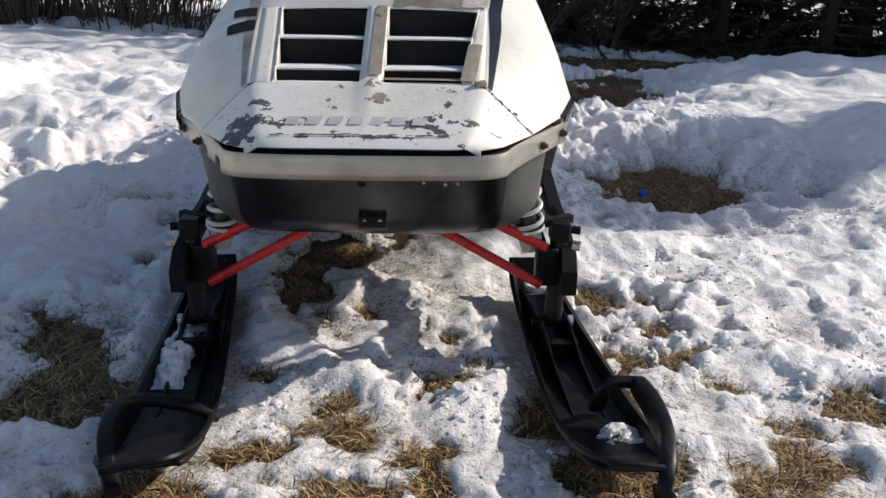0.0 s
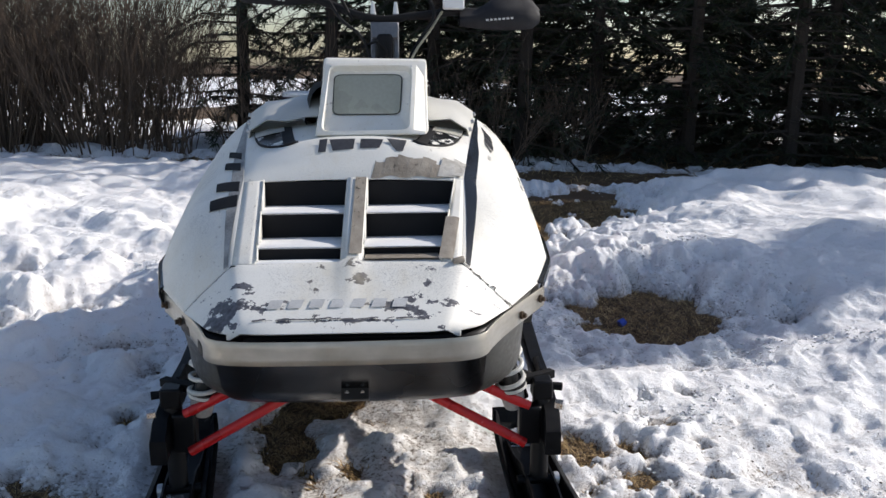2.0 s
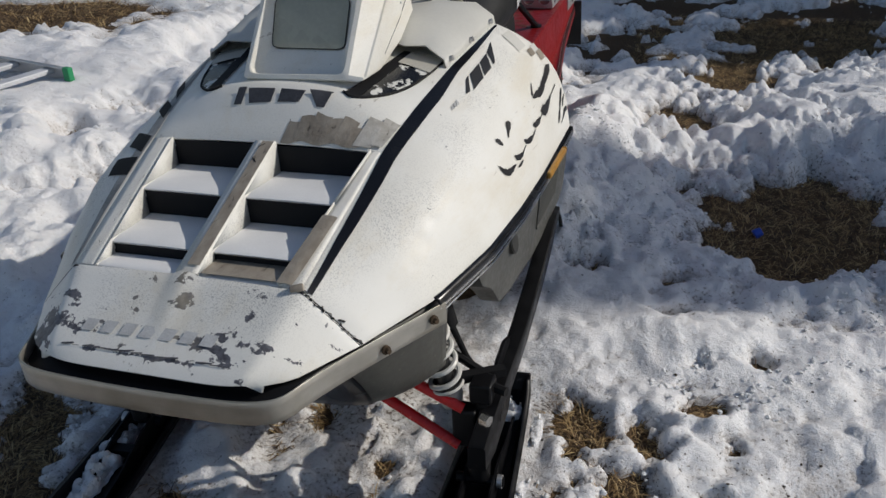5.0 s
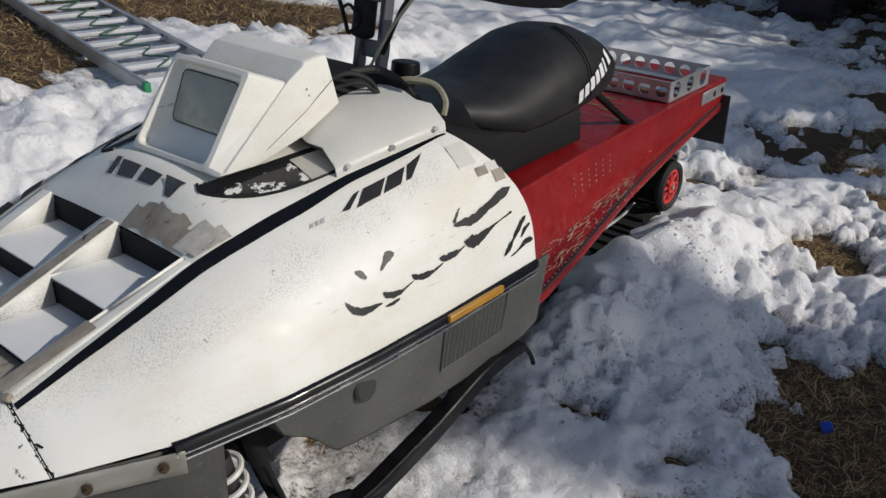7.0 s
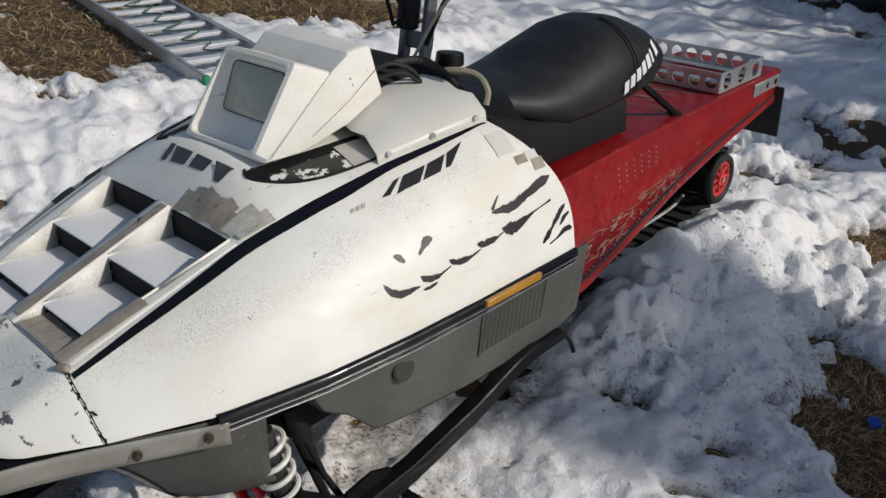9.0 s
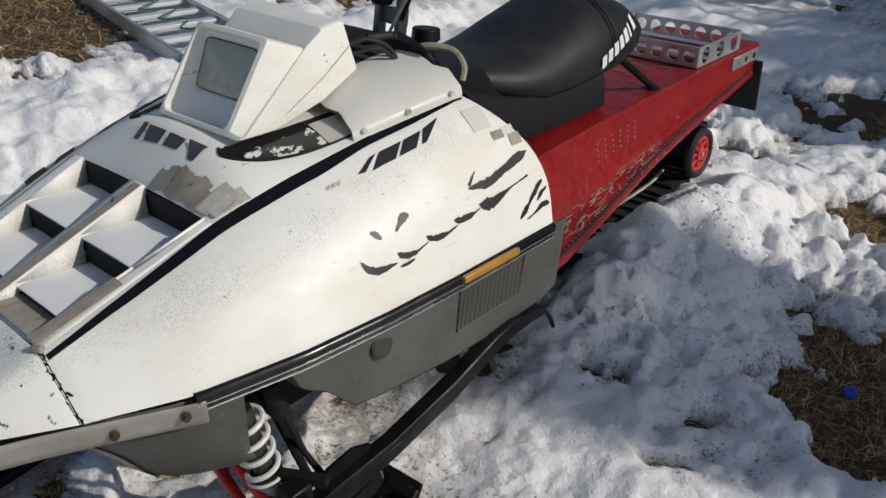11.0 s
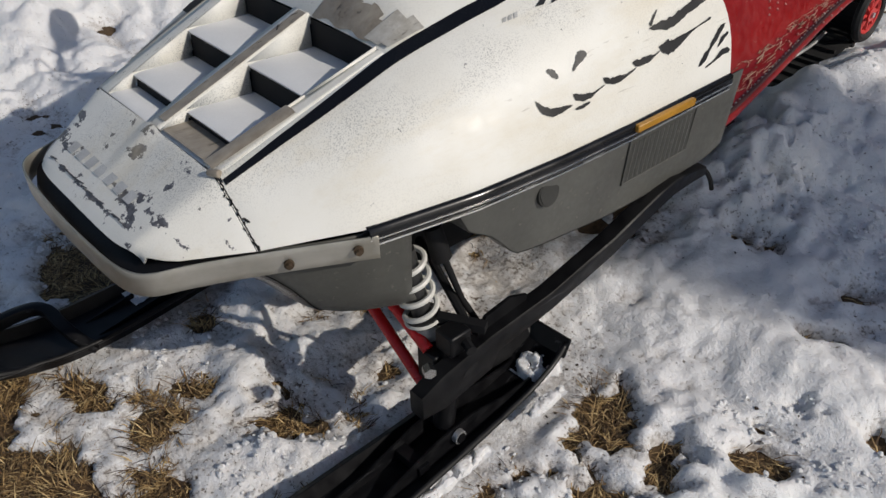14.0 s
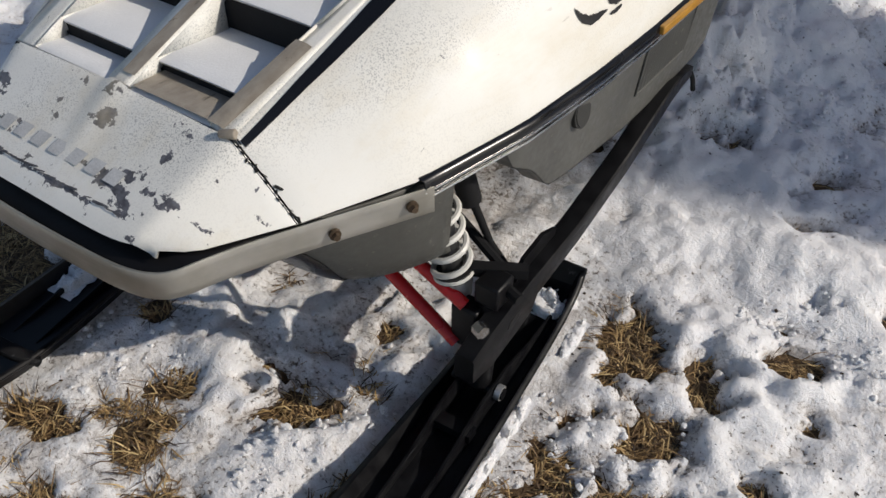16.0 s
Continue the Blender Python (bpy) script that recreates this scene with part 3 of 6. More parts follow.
flat_strip("hood_rail", lambda y: bay_x(1, 1, y), lambda y: hood_edge(y)[0], HOOD)
flat_strip("hood_rail", lambda y: -hood_edge(y)[0], lambda y: bay_x(-1, 1, y), HOOD)
flat_strip("hood_rib", lambda y: bay_x(-1, 0, y), lambda y: bay_x(1, 0, y), HOOD, "raised white rib between the vents", 0.004)
for s in (-1, 1):
    vent = empty("hood_vent")
    vent.parent = sled
    vent["label"] = "stepped white vent with black openings"
    for ya, yb in zip([Y0] + RISER, RISER):
        za, zb = ramp(ya), ramp(yb)
        bm = bmesh.new()
        n = 7
        rows = []
        for i in range(n):
            t = i / (n - 1)
            y = ya + (yb + 0.02 - ya) * t
            z = za - 0.012 * t - 0.003 * (1 - min(1, t * 6)) ** 2
            rows.append([Vector((bay_x(s, 0, y) + (bay_x(s, 1, y) - bay_x(s, 0, y)) * j / 4, y, z + 0.0006 * math.sin(math.pi * j / 4))) for j in range(5)])
        ob = grid_part("tread", rows, FROST, "", 0.004, vent, flip=s < 0)
        # side walls of the step
        for e in (0, 1):
            x0, x1 = bay_x(s, e, ya), bay_x(s, e, yb)
            bm = bmesh.new()
            q = [bm.verts.new(p) for p in ((x0, ya, za + 0.002), (x1, yb, za - 0.012), (x1, yb, zb + 0.002))]
            bm.faces.new(q)
            thicken(part("vent_wall", bm, HOOD, vent), 0.003, 0)
        # solid black block behind the riser, painting the shade of the open slot
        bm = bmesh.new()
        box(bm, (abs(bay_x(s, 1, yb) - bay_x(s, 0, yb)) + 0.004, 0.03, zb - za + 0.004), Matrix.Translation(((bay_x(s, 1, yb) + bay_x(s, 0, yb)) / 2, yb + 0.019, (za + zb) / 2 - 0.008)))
        part("vent_shade_block", bm, DARK, vent, "black block painting the shade inside the vent step")

# -- tape over the damaged vent edges
bm = bmesh.new()
patch(bm, lambda a, b, o: Vector((bay_x(1, 1, a) - 0.004 + 0.03 * b, a, ramp(a) + 0.0035 - 0.01 * max(0, b - 0.7))), -0.258, -0.10, 0, 1, 8, 3)
part("tape", bm, TAPE, sled, "strip of aged tape")
bm = bmesh.new()
patch(bm, lambda a, b, o: Vector((bay_x(1, 0, a) - 0.028 + 0.026 * b, a, ramp(a) + 0.0075)), -0.245, 0.075, 0, 1, 10, 2)
part("tape", bm, TAPE, sled, "strip of aged tape")
for i, (x0, w, top_y, lean) in enumerate(((0.040, 0.030, 0.118, 0.30), (0.066, 0.034, 0.126, 0.22), (0.094, 0.036, 0.133, 0.26), (0.124, 0.036, 0.129, 0.20), (0.152, 0.034, 0.134, 0.30), (0.180, 0.038, 0.124, 0.24))):
    bm = bmesh.new()
    patch(bm, lambda a, b, o: top_pt(a + lean * (b - 0.082), b + 0.06 * math.sin(90 * a) * 0.05, 0.0012 + 0.0005 * i), x0, x0 + w, 0.082, top_y, 4, 8)
    part("tape", bm, TAPE, sled, "strip of aged tape")
for i, (x0, w, y0, y1, lean) in enumerate(((0.200, 0.040, 0.084, 0.150, 0.45), (0.232, 0.030, 0.090, 0.162, 0.35))):
    bm = bmesh.new()
    patch(bm, lambda a, b, o: top_pt(a + lean * (b - y0) * 0.6, b, 0.0045 + 0.0006 * i), x0, x0 + w, y0, y1, 4, 8)
    part("tape", bm, CLEAR, sled, "strip of yellowed clear tape")
bm = bmesh.new()
patch(bm, lambda a, b, o: Vector((a, b, ramp(Y0) + 0.004 - 0.003 * (b - Y0) / 0.06)), 0.034, 0.188, -0.256, -0.195, 5, 4)
part("tape", bm, TAPE, sled, "patch of aged tape")

# -- black stripe, painted letters as slanted bars, torn decals
FADED = plain("faded_grey_print", (0.52, 0.52, 0.51), 0.6, vary=0.35, scale=90)
PRIMER = plain("primer_grey", (0.085, 0.085, 0.095), 0.6, vary=0.5)
WORN = plain("worn_speckled_stripe", (0.30, 0.30, 0.29), 0.6, vary=0.7, scale=60)
for s in (1, -1):
    bm = bmesh.new()
    last = None
    for y in np.linspace(-0.256, 0.69, 44):
        u0 = float(np.interp(y, [-0.26, -0.15, 0.1, 0.6, 0.69], [0.07, 0.035, 0.0, 0.0, 0.0]))
        w = float(np.interp(y, [-0.26, -0.2, 0.0, 0.17, 0.3, 0.4, 0.54, 0.69], [0.075, 0.075, 0.085, 0.085, 0.08, 0.055, 0.04, 0.012]))
        row = [bm.verts.new(side_pt(s, y, u0 + w * k / 3, 0.0016)) for k in range(4)]
        if last:
            for k in range(3):
                bm.faces.new((last[k], row[k], row[k + 1], last[k + 1]))
        last = row
    part("stripe", bm, GLOSS if s > 0 else WORN, sled, "glossy black stripe" if s > 0 else "worn grey speckled stripe")


def letter_block(surf, quad, mat, label):
    """A plain four-cornered block laid on a surface."""
    p = [Vector(q) for q in quad]
    bm = bmesh.new()
    patch(bm, lambda i, j, o: surf(*(p[0].lerp(p[1], i).lerp(p[3].lerp(p[2], i), j)), o), 0, 1, 0, 1, 4, 4)
    part("letter_bar", bm, mat, sled, label)


WORNPRINT = plain("worn_dark_print", (0.045, 0.045, 0.05), 0.5, vary=0.85, scale=60)
for quad in (((-0.090, 0.139), (-0.072, 0.139), (-0.068, 0.169), (-0.088, 0.169)), ((-0.054, 0.141), (-0.004, 0.144), (0.000, 0.167), (-0.064, 0.167)), ((0.012, 0.145), (0.060, 0.147), (0.070, 0.167), (0.014, 0.167)), ((0.102, 0.143), (0.118, 0.144), (0.130, 0.178), (0.078, 0.170))):
    letter_block(lambda a, b, o: top_pt(a, b, o + 0.0005), quad, WORNPRINT, "worn dark slanted lettering block")
for quad in (((0.360, 0.181), (0.377, 0.190), (0.421, 0.117), (0.404, 0.121)), ((0.391, 0.203), (0.452, 0.197), (0.489, 0.109), (0.430, 0.117)), ((0.462, 0.194), (0.510, 0.186), (0.545, 0.097), (0.496, 0.108)), ((0.526, 0.182), (0.541, 0.178), (0.602, 0.062), (0.552, 0.094))):
    letter_block(lambda a, b, o: side_pt(1, a, b, o), quad, DECAL, "dark slanted lettering block")
for i in range(3):
    y = 0.284 + 0.0125 * i
    letter_block(lambda a, b, o: side_pt(1, a, b, o), ((y, 0.180 + 0.003 * i), (y + 0.008, 0.182 + 0.003 * i), (y + 0.015, 0.158), (y + 0.007, 0.158)), FADED, "small faded lettering block")
side_r = lambda a, b, o: side_pt(1, a, b, o)
DECALS = (([(0.579, 0.545), (0.640, 0.560), (0.691, 0.532), (0.782, 0.472)], [5, 12, 9, 11]), ([(0.584, 0.535), (0.597, 0.50), (0.613, 0.465)], [4, 3, 2]),
          ([(0.596, 0.660), (0.622, 0.685), (0.653, 0.682), (0.704, 0.651), (0.748, 0.632), (0.766, 0.622)], [5, 13, 9, 2, 2, 4]), ([(0.518, 0.678), (0.532, 0.694), (0.562, 0.700), (0.580, 0.694), (0.600, 0.683)], [3, 7, 7, 3, 1]),
          ([(0.436, 0.690), (0.448, 0.718), (0.476, 0.732), (0.498, 0.728), (0.527, 0.714)], [2, 7, 6, 3, 2]), ([(0.357, 0.702), (0.368, 0.732), (0.392, 0.748), (0.410, 0.744), (0.440, 0.727)], [2, 7, 6, 2.5, 1.5]),
          ([(0.270, 0.650), (0.283, 0.715), (0.300, 0.742), (0.325, 0.752), (0.352, 0.757)], [2, 7, 9, 6, 1]), ([(0.354, 0.783), (0.372, 0.786), (0.394, 0.781)], [2, 4, 2]),
          ([(0.316, 0.520), (0.326, 0.552), (0.333, 0.588)], [4, 7, 3]), ([(0.369, 0.588), (0.383, 0.556), (0.398, 0.532), (0.413, 0.530)], [2, 6, 10, 4]),
          ([(0.716, 0.868), (0.740, 0.825), (0.757, 0.790), (0.785, 0.730), (0.812, 0.684)], [3, 8, 4, 7, 3]), ([(0.740, 0.890), (0.772, 0.872), (0.802, 0.845), (0.828, 0.852)], [2, 3, 7, 5]), ([(0.783, 0.805), (0.800, 0.770), (0.822, 0.745)], [2, 5, 3]))
for line, w in DECALS:
    bm = bmesh.new()
    ragged(bm, side_r, line, [v * 0.001 for v in w], rng, span=0.36)
    part("torn_decal", bm, DECAL, sled, "torn black decal remnant")
for a0, b0, a1, b1, mt in ((0.660, 0.085, 0.715, 0.25, CONSOLE), (0.700, 0.28, 0.735, 0.34, TAPE), (0.735, 0.27, 0.770, 0.33, CONSOLE), (0.745, 0.33, 0.780, 0.41, TAPE)):
    bm = bmesh.new()
    patch(bm, side_r, a0, a1, b0, b1)
    part("tape", bm, mt, sled, "patch of aged tape")
for y0, w0, shift, u1 in ((0.212, 0.050, 0.085, 0.13), (0.140, 0.050, 0.065, 0.15), (0.030, 0.052, 0.045, 0.20), (-0.034, 0.052, 0.020, 0.24)):
    bm = bmesh.new()
    patch(bm, lambda a, b, o: side_pt(-1, a + shift * b / u1, b, o + 0.001), y0, y0 + w0, 0.02, u1, 2, 5)
    part("slot", bm, MATT, sled, "black slot in the hood side")
bm = bmesh.new()
for _ in range(30):
    x = rng.uniform(-0.19, 0.185)
    ragged(bm, lambda a, b, o: top_pt(a, b, o + 0.001), [(x, -0.403), (x + rng.uniform(0.01, 0.03), -0.403 + rng.uniform(0, 0.004))], rng.uniform(0.0008, 0.003), rng)
part("paint_chip", bm, PRIMER, sled, "grey patches of bare primer")["kind"] = "stuff"
for i in range(7):
    x = -0.150 + 0.040 * i
    bm = bmesh.new()
    patch(bm, lambda a, b, o: top_pt(a + 0.3 * (b + 0.375), b, o + 0.0008), x, x + 0.026, -0.376, -0.356, 2, 2)
    part("letter_bar", bm, FADED, sled, "faded grey outlined lettering bar")

bm = bmesh.new()
for i in range(16):
    u = 0.03 + 0.06 * i + rng.uniform(-0.02, 0.02)
    y = -0.2615 + rng.uniform(-0.003, 0.004)
    ragged(bm, lambda a, b, o: side_pt(1, a, min(1, max(0, b)), o + 0.0005), [(y, u), (y + rng.uniform(-0.006, 0.006), u + rng.uniform(0.03, 0.09))], rng.uniform(0.001, 0.004), rng)
for i in range(14):
    y, k = rng.uniform(-0.25, 0.07), rng.uniform(0.0, 1.0)
    ragged(bm, lambda a, b, o: Vector((bay_x(-1, 1, a) - 0.002 - 0.018 * b, a, ramp(a) + 0.0022)), [(y, k), (y + rng.uniform(0.006, 0.02), k + rng.uniform(-0.2, 0.2))], rng.uniform(0.001, 0.005), rng)
for i in range(9):
    y = rng.uniform(-0.24, 0.06)
    ragged(bm, lambda a, b, o: Vector((bay_x(1, 0, a) - 0.030 + 0.02 * b, a, ramp(a) + 0.0085)), [(y, rng.random()), (y + 0.012, rng.random())], rng.uniform(0.0008, 0.003), rng)
part("edge_chip", bm, MATT, sled, "black chips along cracked hood edges")["kind"] = "stuff"
bm = bmesh.new()
p = top_pt(hood_edge(-0.262)[0] - 0.006, -0.262, 0.003)
cyl(bm, p + Vector((-0.012, -0.004, 0)), p + Vector((0.010, 0.006, 0.002)), 0.0065, 0.008, seg=9)
bevel(part("seam_clip", bm, TAPE, sled, "tan wrapped clip at the hood seam"), 0.002)

# -- trim along the lower edge of the hood, bumper
for s in (1, -1):
    ys = np.linspace(-0.10, 0.835, 24)
    rows = [[Vector((s * (hood_low(y)[0] + d), y, hood_low(y)[1] + z)) for d, z in ((-0.004, 0.004), (0.008, 0.001), (0.010, -0.012), (0.006, -0.026), (0.000, -0.036))] for y in ys]
    grid_part("trim_strip", rows, GLOSS, "glossy black edge trim", flip=s < 0)
    # two bright tubes stand for the highlights on the glossy trim
    bm = bmesh.new()
    tube(bm, [(s * (hood_low(y)[0] + 0.0085), y, hood_low(y)[1] - 0.019) for y in ys], 0.0016, 6)
    tube(bm, [(s * (hood_low(y)[0] + 0.003), y, hood_low(y)[1] - 0.034) for y in ys], 0.0030, 6)
    part("trim_highlight", bm, CHROME, sled, "thin bright tubes painting the highlights along the trim")

path = [(0.437, -0.088), (0.40, -0.155), (0.362, -0.224), (0.318, -0.308), (0.288, -0.372), (0.268, -0.420), (0.240, -0.443), (0.19, -0.455), (0.1, -0.460), (0, -0.462)]
path = [Vector((x, y, 0)) for x, y in path]
path = path + [Vector((-p.x * 0.968, p.y, 0)) for p in path[-2::-1]]
path = curve(path, 5)
rows = []
for p in path:
    lo, hi = 0.594, 0.639
    rows.append([Vector((p.x, p.y, z)) for z in (lo, lo + 0.012, (lo + hi) / 2, hi - 0.012, hi)])
bumper = grid_part("front_bumper", rows, STEEL, "wrap-around dull steel bumper strip", t=0.004)
for s in (1, -1):
    for y, x, z in ((-0.224, 0.364, 0.612), (-0.121, 0.421, 0.619)):
        bm = bmesh.new()
        d = Vector((s * 0.87, -0.5, 0))
        c = Vector((s * x * (1 if s > 0 else 0.968), y, z))
        cyl(bm, c, c + d * 0.005, 0.009, seg=12)
        cyl(bm, c + d * 0.004, c + d * 0.012, 0.0055, seg=6)
        part("bolt", bm, plain("rusty_bolt", (0.10, 0.07, 0.045), 0.6, 0.6), bumper, "rusty bolt")

# -- belly pan
top = [(0.418, 0.0), (0.402, -0.11), (0.345, -0.225), (0.30, -0.30), (0.262, -0.355), (0.19, -0.378), (0.09, -0.382), (0, -0.383)]
bot = [(0.396, 0.01), (0.374, -0.045), (0.342, -0.098), (0.300, -0.140), (0.250, -0.160), (0.17, -0.170), (0.085, -0.173), (0, -0.174)]


def ring(k):
    z = 0.632 + (0.422 - 0.632) * k
    kk = k + 0.10 * math.sin(math.pi * k)
    pts = [Vector((a[0] + (b[0] - a[0]) * kk, a[1] + (b[1] - a[1]) * kk, z)) for a, b in zip(top, bot)]
    return curve(pts + [Vector((-p.x, p.y, p.z)) for p in pts[-2::-1]], 4)


rings = [ring(k) for k in (0, 0.2, 0.4, 0.6, 0.8, 0.92)]
under = [[Vector((p.x * kx, min(p.y + dy, 0.035), z)) for p in ring(1)] for kx, dy, z in ((0.985, 0.015, 0.408), (0.96, 0.055, 0.384), (0.91, 0.120, 0.362), (0.80, 0.170, 0.350))]
rings, last = rings + under[:3], under[3]
v, f = sheet(rings + [last])
n = len(last)
f.append(tuple(range(len(v) - n, len(v))))
thicken(raw("belly_pan_front", v, f, PAN, sled, "grey moulded front pan"), 0.004)
rows = []
for a, b in zip(ring(0), ring(0.06)):
    d = Vector((a.x * 0.3, a.y + 0.05, 0)).normalized()
    k = min(1, max(0.10, (-a.y - 0.31) / 0.07))
    rows.append([b + d * 0.002 + Vector((0, 0, 0.004))] + [a + d * o * k + Vector((0, 0, z)) for o, z in ((0.005, -0.002), (0.024, -0.006), (0.032, -0.018), (0.056, -0.020), (0.060, -0.036))])
grid_part("pan_flange", rows[8:-8], BLACK, "scuffed black ledge behind the bumper", t=0.003)
rows = []
for k in (0.02, 0.2, 0.36, 0.5, 0.66, 0.8, 0.95):
    r = ring(k)
    rows.append([p + (p - Vector((0, -0.1, p.z))).normalized() * 0.003 for p in r[13:-13]])
rows += [[p + Vector((0, -0.002, -0.003)) for p in r[13:-13]] for r in under[:3]]
grid_part("front_plate", rows, plain("dusty_gloss_black", (0.010, 0.010, 0.011), 0.3, vary=0.6, scale=14), "dusty black plate under the bumper", t=0.002)


def pan_front_y(z):
    k = (0.632 - z) / 0.21
    return -0.383 + 0.209 * (k + 0.10 * math.sin(math.pi * k))


bm = bmesh.new()
box(bm, (0.062, 0.016, 0.030), Matrix.Translation((0.004, -0.190, 0.428)) @ pose(0, 0, 0, -35))
bracket = bevel(part("tow_bracket", bm, plain("dark_steel", (0.06, 0.055, 0.05), 0.5, 0.6), sled, "small dark steel bracket"), 0.002)
for x in (-0.013, 0.021):
    for z in (0.422, 0.435):
        bm = bmesh.new()
        cyl(bm, (x, pan_front_y(z) - 0.004, z), (x, pan_front_y(z) - 0.014, z - 0.003), 0.0045, seg=10)
        part("bolt", bm, ALU, bracket)
bm = bmesh.new()
cyl(bm, (-0.012, pan_front_y(0.540) + 0.02, 0.540), (-0.012, pan_front_y(0.540) - 0.006, 0.540), 0.009, seg=14)
part("hole", bm, DARK, sled, "dark bolt hole")
for x, zs in ((0.115, (0.542, 0.556)), (0.160, (0.537, 0.552)), (0.185, (0.540, 0.553))):
    for z in zs:
        bm = bmesh.new()
        bmesh.ops.create_uvsphere(bm, u_segments=8, v_segments=5, radius=0.0038, matrix=Matrix.Translation((x, pan_front_y(z) - 0.003, z)))
        part("rivet", bm, ALU, sled)

OUT = [(0.030, 0.650), (0.060, 0.626), (0.088, 0.598), (0.105, 0.560), (0.135, 0.543), (0.165, 0.522), (0.195, 0.488), (0.225, 0.452), (0.26, 0.446), (0.50, 0.424), (0.62, 0.420), (0.86, 0.430), (0.912, 0.450), (0.912, 0.648)]
for s in (1, -1):
    bm = bmesh.new()
    ys = [0.030 + 0.882 * i / 48 for i in range(49)]
    low = lambda y: min(np.interp(y, [p[0] for p in OUT[:-1]], [p[1] for p in OUT[:-1]]), 0.645)
    rows = []
    for y in ys:
        bx = hood_low(y)[0] - 0.012 - 0.05 * max(0, (0.12 - y) / 0.12) ** 2
        zl = low(y)
        rows.append([Vector((s * (bx - 0.018 * (0.64 - z) / 0.18), y, z)) for z in (0.648, 0.648 + (zl - 0.648) * 0.33, 0.648 + (zl - 0.648) * 0.67, zl + 0.004, zl)] + [Vector((s * (bx - 0.06), y, zl - 0.002))])
    side = grid_part("side_panel", rows, PAN, "grey lower side panel", flip=s < 0)
    bx = hood_low(0.31)[0]
    bm = bmesh.new()
    cyl(bm, (s * (bx - 0.03), 0.292, 0.577), (s * (bx - 0.0165), 0.292, 0.579), 0.029, seg=28)
    cyl(bm, (s * (bx - 0.02), 0.292, 0.578), (s * (bx - 0.0150), 0.292, 0.579), 0.025, seg=28)
    part("plug", bm, plain("dark_grey_plug", (0.035, 0.035, 0.032), 0.5), side, "round dark grey plug")
    grille = empty("side_vent")
    grille.parent = side
    grille["label"] = "louvred vent moulded in the panel"
    xs = lambda y, z: s * (hood_low(y)[0] - 0.011 - 0.018 * (0.64 - z) / 0.18)
    for i in range(13):
        y = 0.535 + 0.016 * i
        bm = bmesh.new()
        tube(bm, [(xs(y, z) + s * 0.001, y, z) for z in (0.602, 0.55, 0.507)], 0.0042, 6)
        part("louvre", bm, PAN, side)
    bm = bmesh.new()
    rr = [(0.522, 0.612), (0.745, 0.612), (0.745, 0.499), (0.522, 0.499), (0.522, 0.612)]
    tube(bm, [(xs(y, z) + s * 0.001, y, z) for y, z in rr], 0.003, 6)
    part("vent_frame", bm, PAN, grille)
    bm = bmesh.new()
    rows2 = [[Vector((xs(y, z) - s * 0.001, y, z)) for z in (0.61, 0.5)] for y in np.linspace(0.525, 0.742, 5)]
    vv, ff = sheet([[p + Vector((s * 0.003, 0, 0)) for p in r] for r in rows2])
    bm.free()
    raw("vent_back", vv, ff if s < 0 else [q[::-1] for q in ff], plain("vent_shade", (0.050, 0.050, 0.045), 0.6), grille)
    bm = bmesh.new()
    box(bm, (0.012, 0.185, 0.017), Matrix.Translation((s * 0.524, 0.592, 0.656)) @ pose(0, 0, 0, 0, 0, -2 * s))
    bevel(part("reflector", bm, AMBER, sled, "amber side reflector"), 0.003)
# filler boxes that block light; the lowest is added to darken the underside
bm = bmesh.new()
box(bm, (0.80, 0.64, 0.17), Matrix.Translation((0, 0.56, 0.575)))
box(bm, (0.56, 0.24, 0.13), Matrix.Translation((0, -0.02, 0.545)))
box(bm, (0.50, 0.92, 0.12), Matrix.Translation((0, 0.37, 0.47)))
box(bm, (0.36, 0.66, 0.16), Matrix.Translation((0, 0.54, 0.36)))
part("engine_bay_filler", bm, DARK, sled, "plain black boxes filling the engine bay, added to block light")

# -- headlight pod
POD_FRONT = [Vector(p) for p in ((-0.100, 0.210, 0.962), (0.146, 0.214, 0.966), (0.158, 0.326, 1.141), (-0.078, 0.326, 1.141))]


def pod_ring(shrink):
    """The four corners of the pod's front frame, drawn in towards its middle."""
    m = sum(POD_FRONT, Vector()) / 4
    return [p.lerp(m, shrink) for p in POD_FRONT]


def round_ring(c, r=0.16, n=4):
    """A ring of four corners with rounded corners."""
    out = []
    for i in range(4):
        p, q, s = c[i - 1], c[i], c[(i + 1) % 4]
        a, b = q.lerp(p, r), q.lerp(s, r)
        for k in range(n + 1):
            t = k / n
            out.append(a.lerp(q, t).lerp(q.lerp(b, t), t))
    return out


def loft(name, rings, mat, parent, label="", cap_end=True, flip=False, cap_start=False):
    n = len(rings[0])
    v = [p for r in rings for p in r]
    f = [(i * n + j, i * n + (j + 1) % n, (i + 1) * n + (j + 1) % n, (i + 1) * n + j) for i in range(len(rings) - 1) for j in range(n)]
    if cap_end:
        f.append(tuple(range((len(rings) - 1) * n, len(rings) * n)))
    if cap_start:
        f.append(tuple(range(n))[::-1])
    if flip:
        f = [q[::-1] for q in f]
    return raw(name, v, f, mat, parent, label)


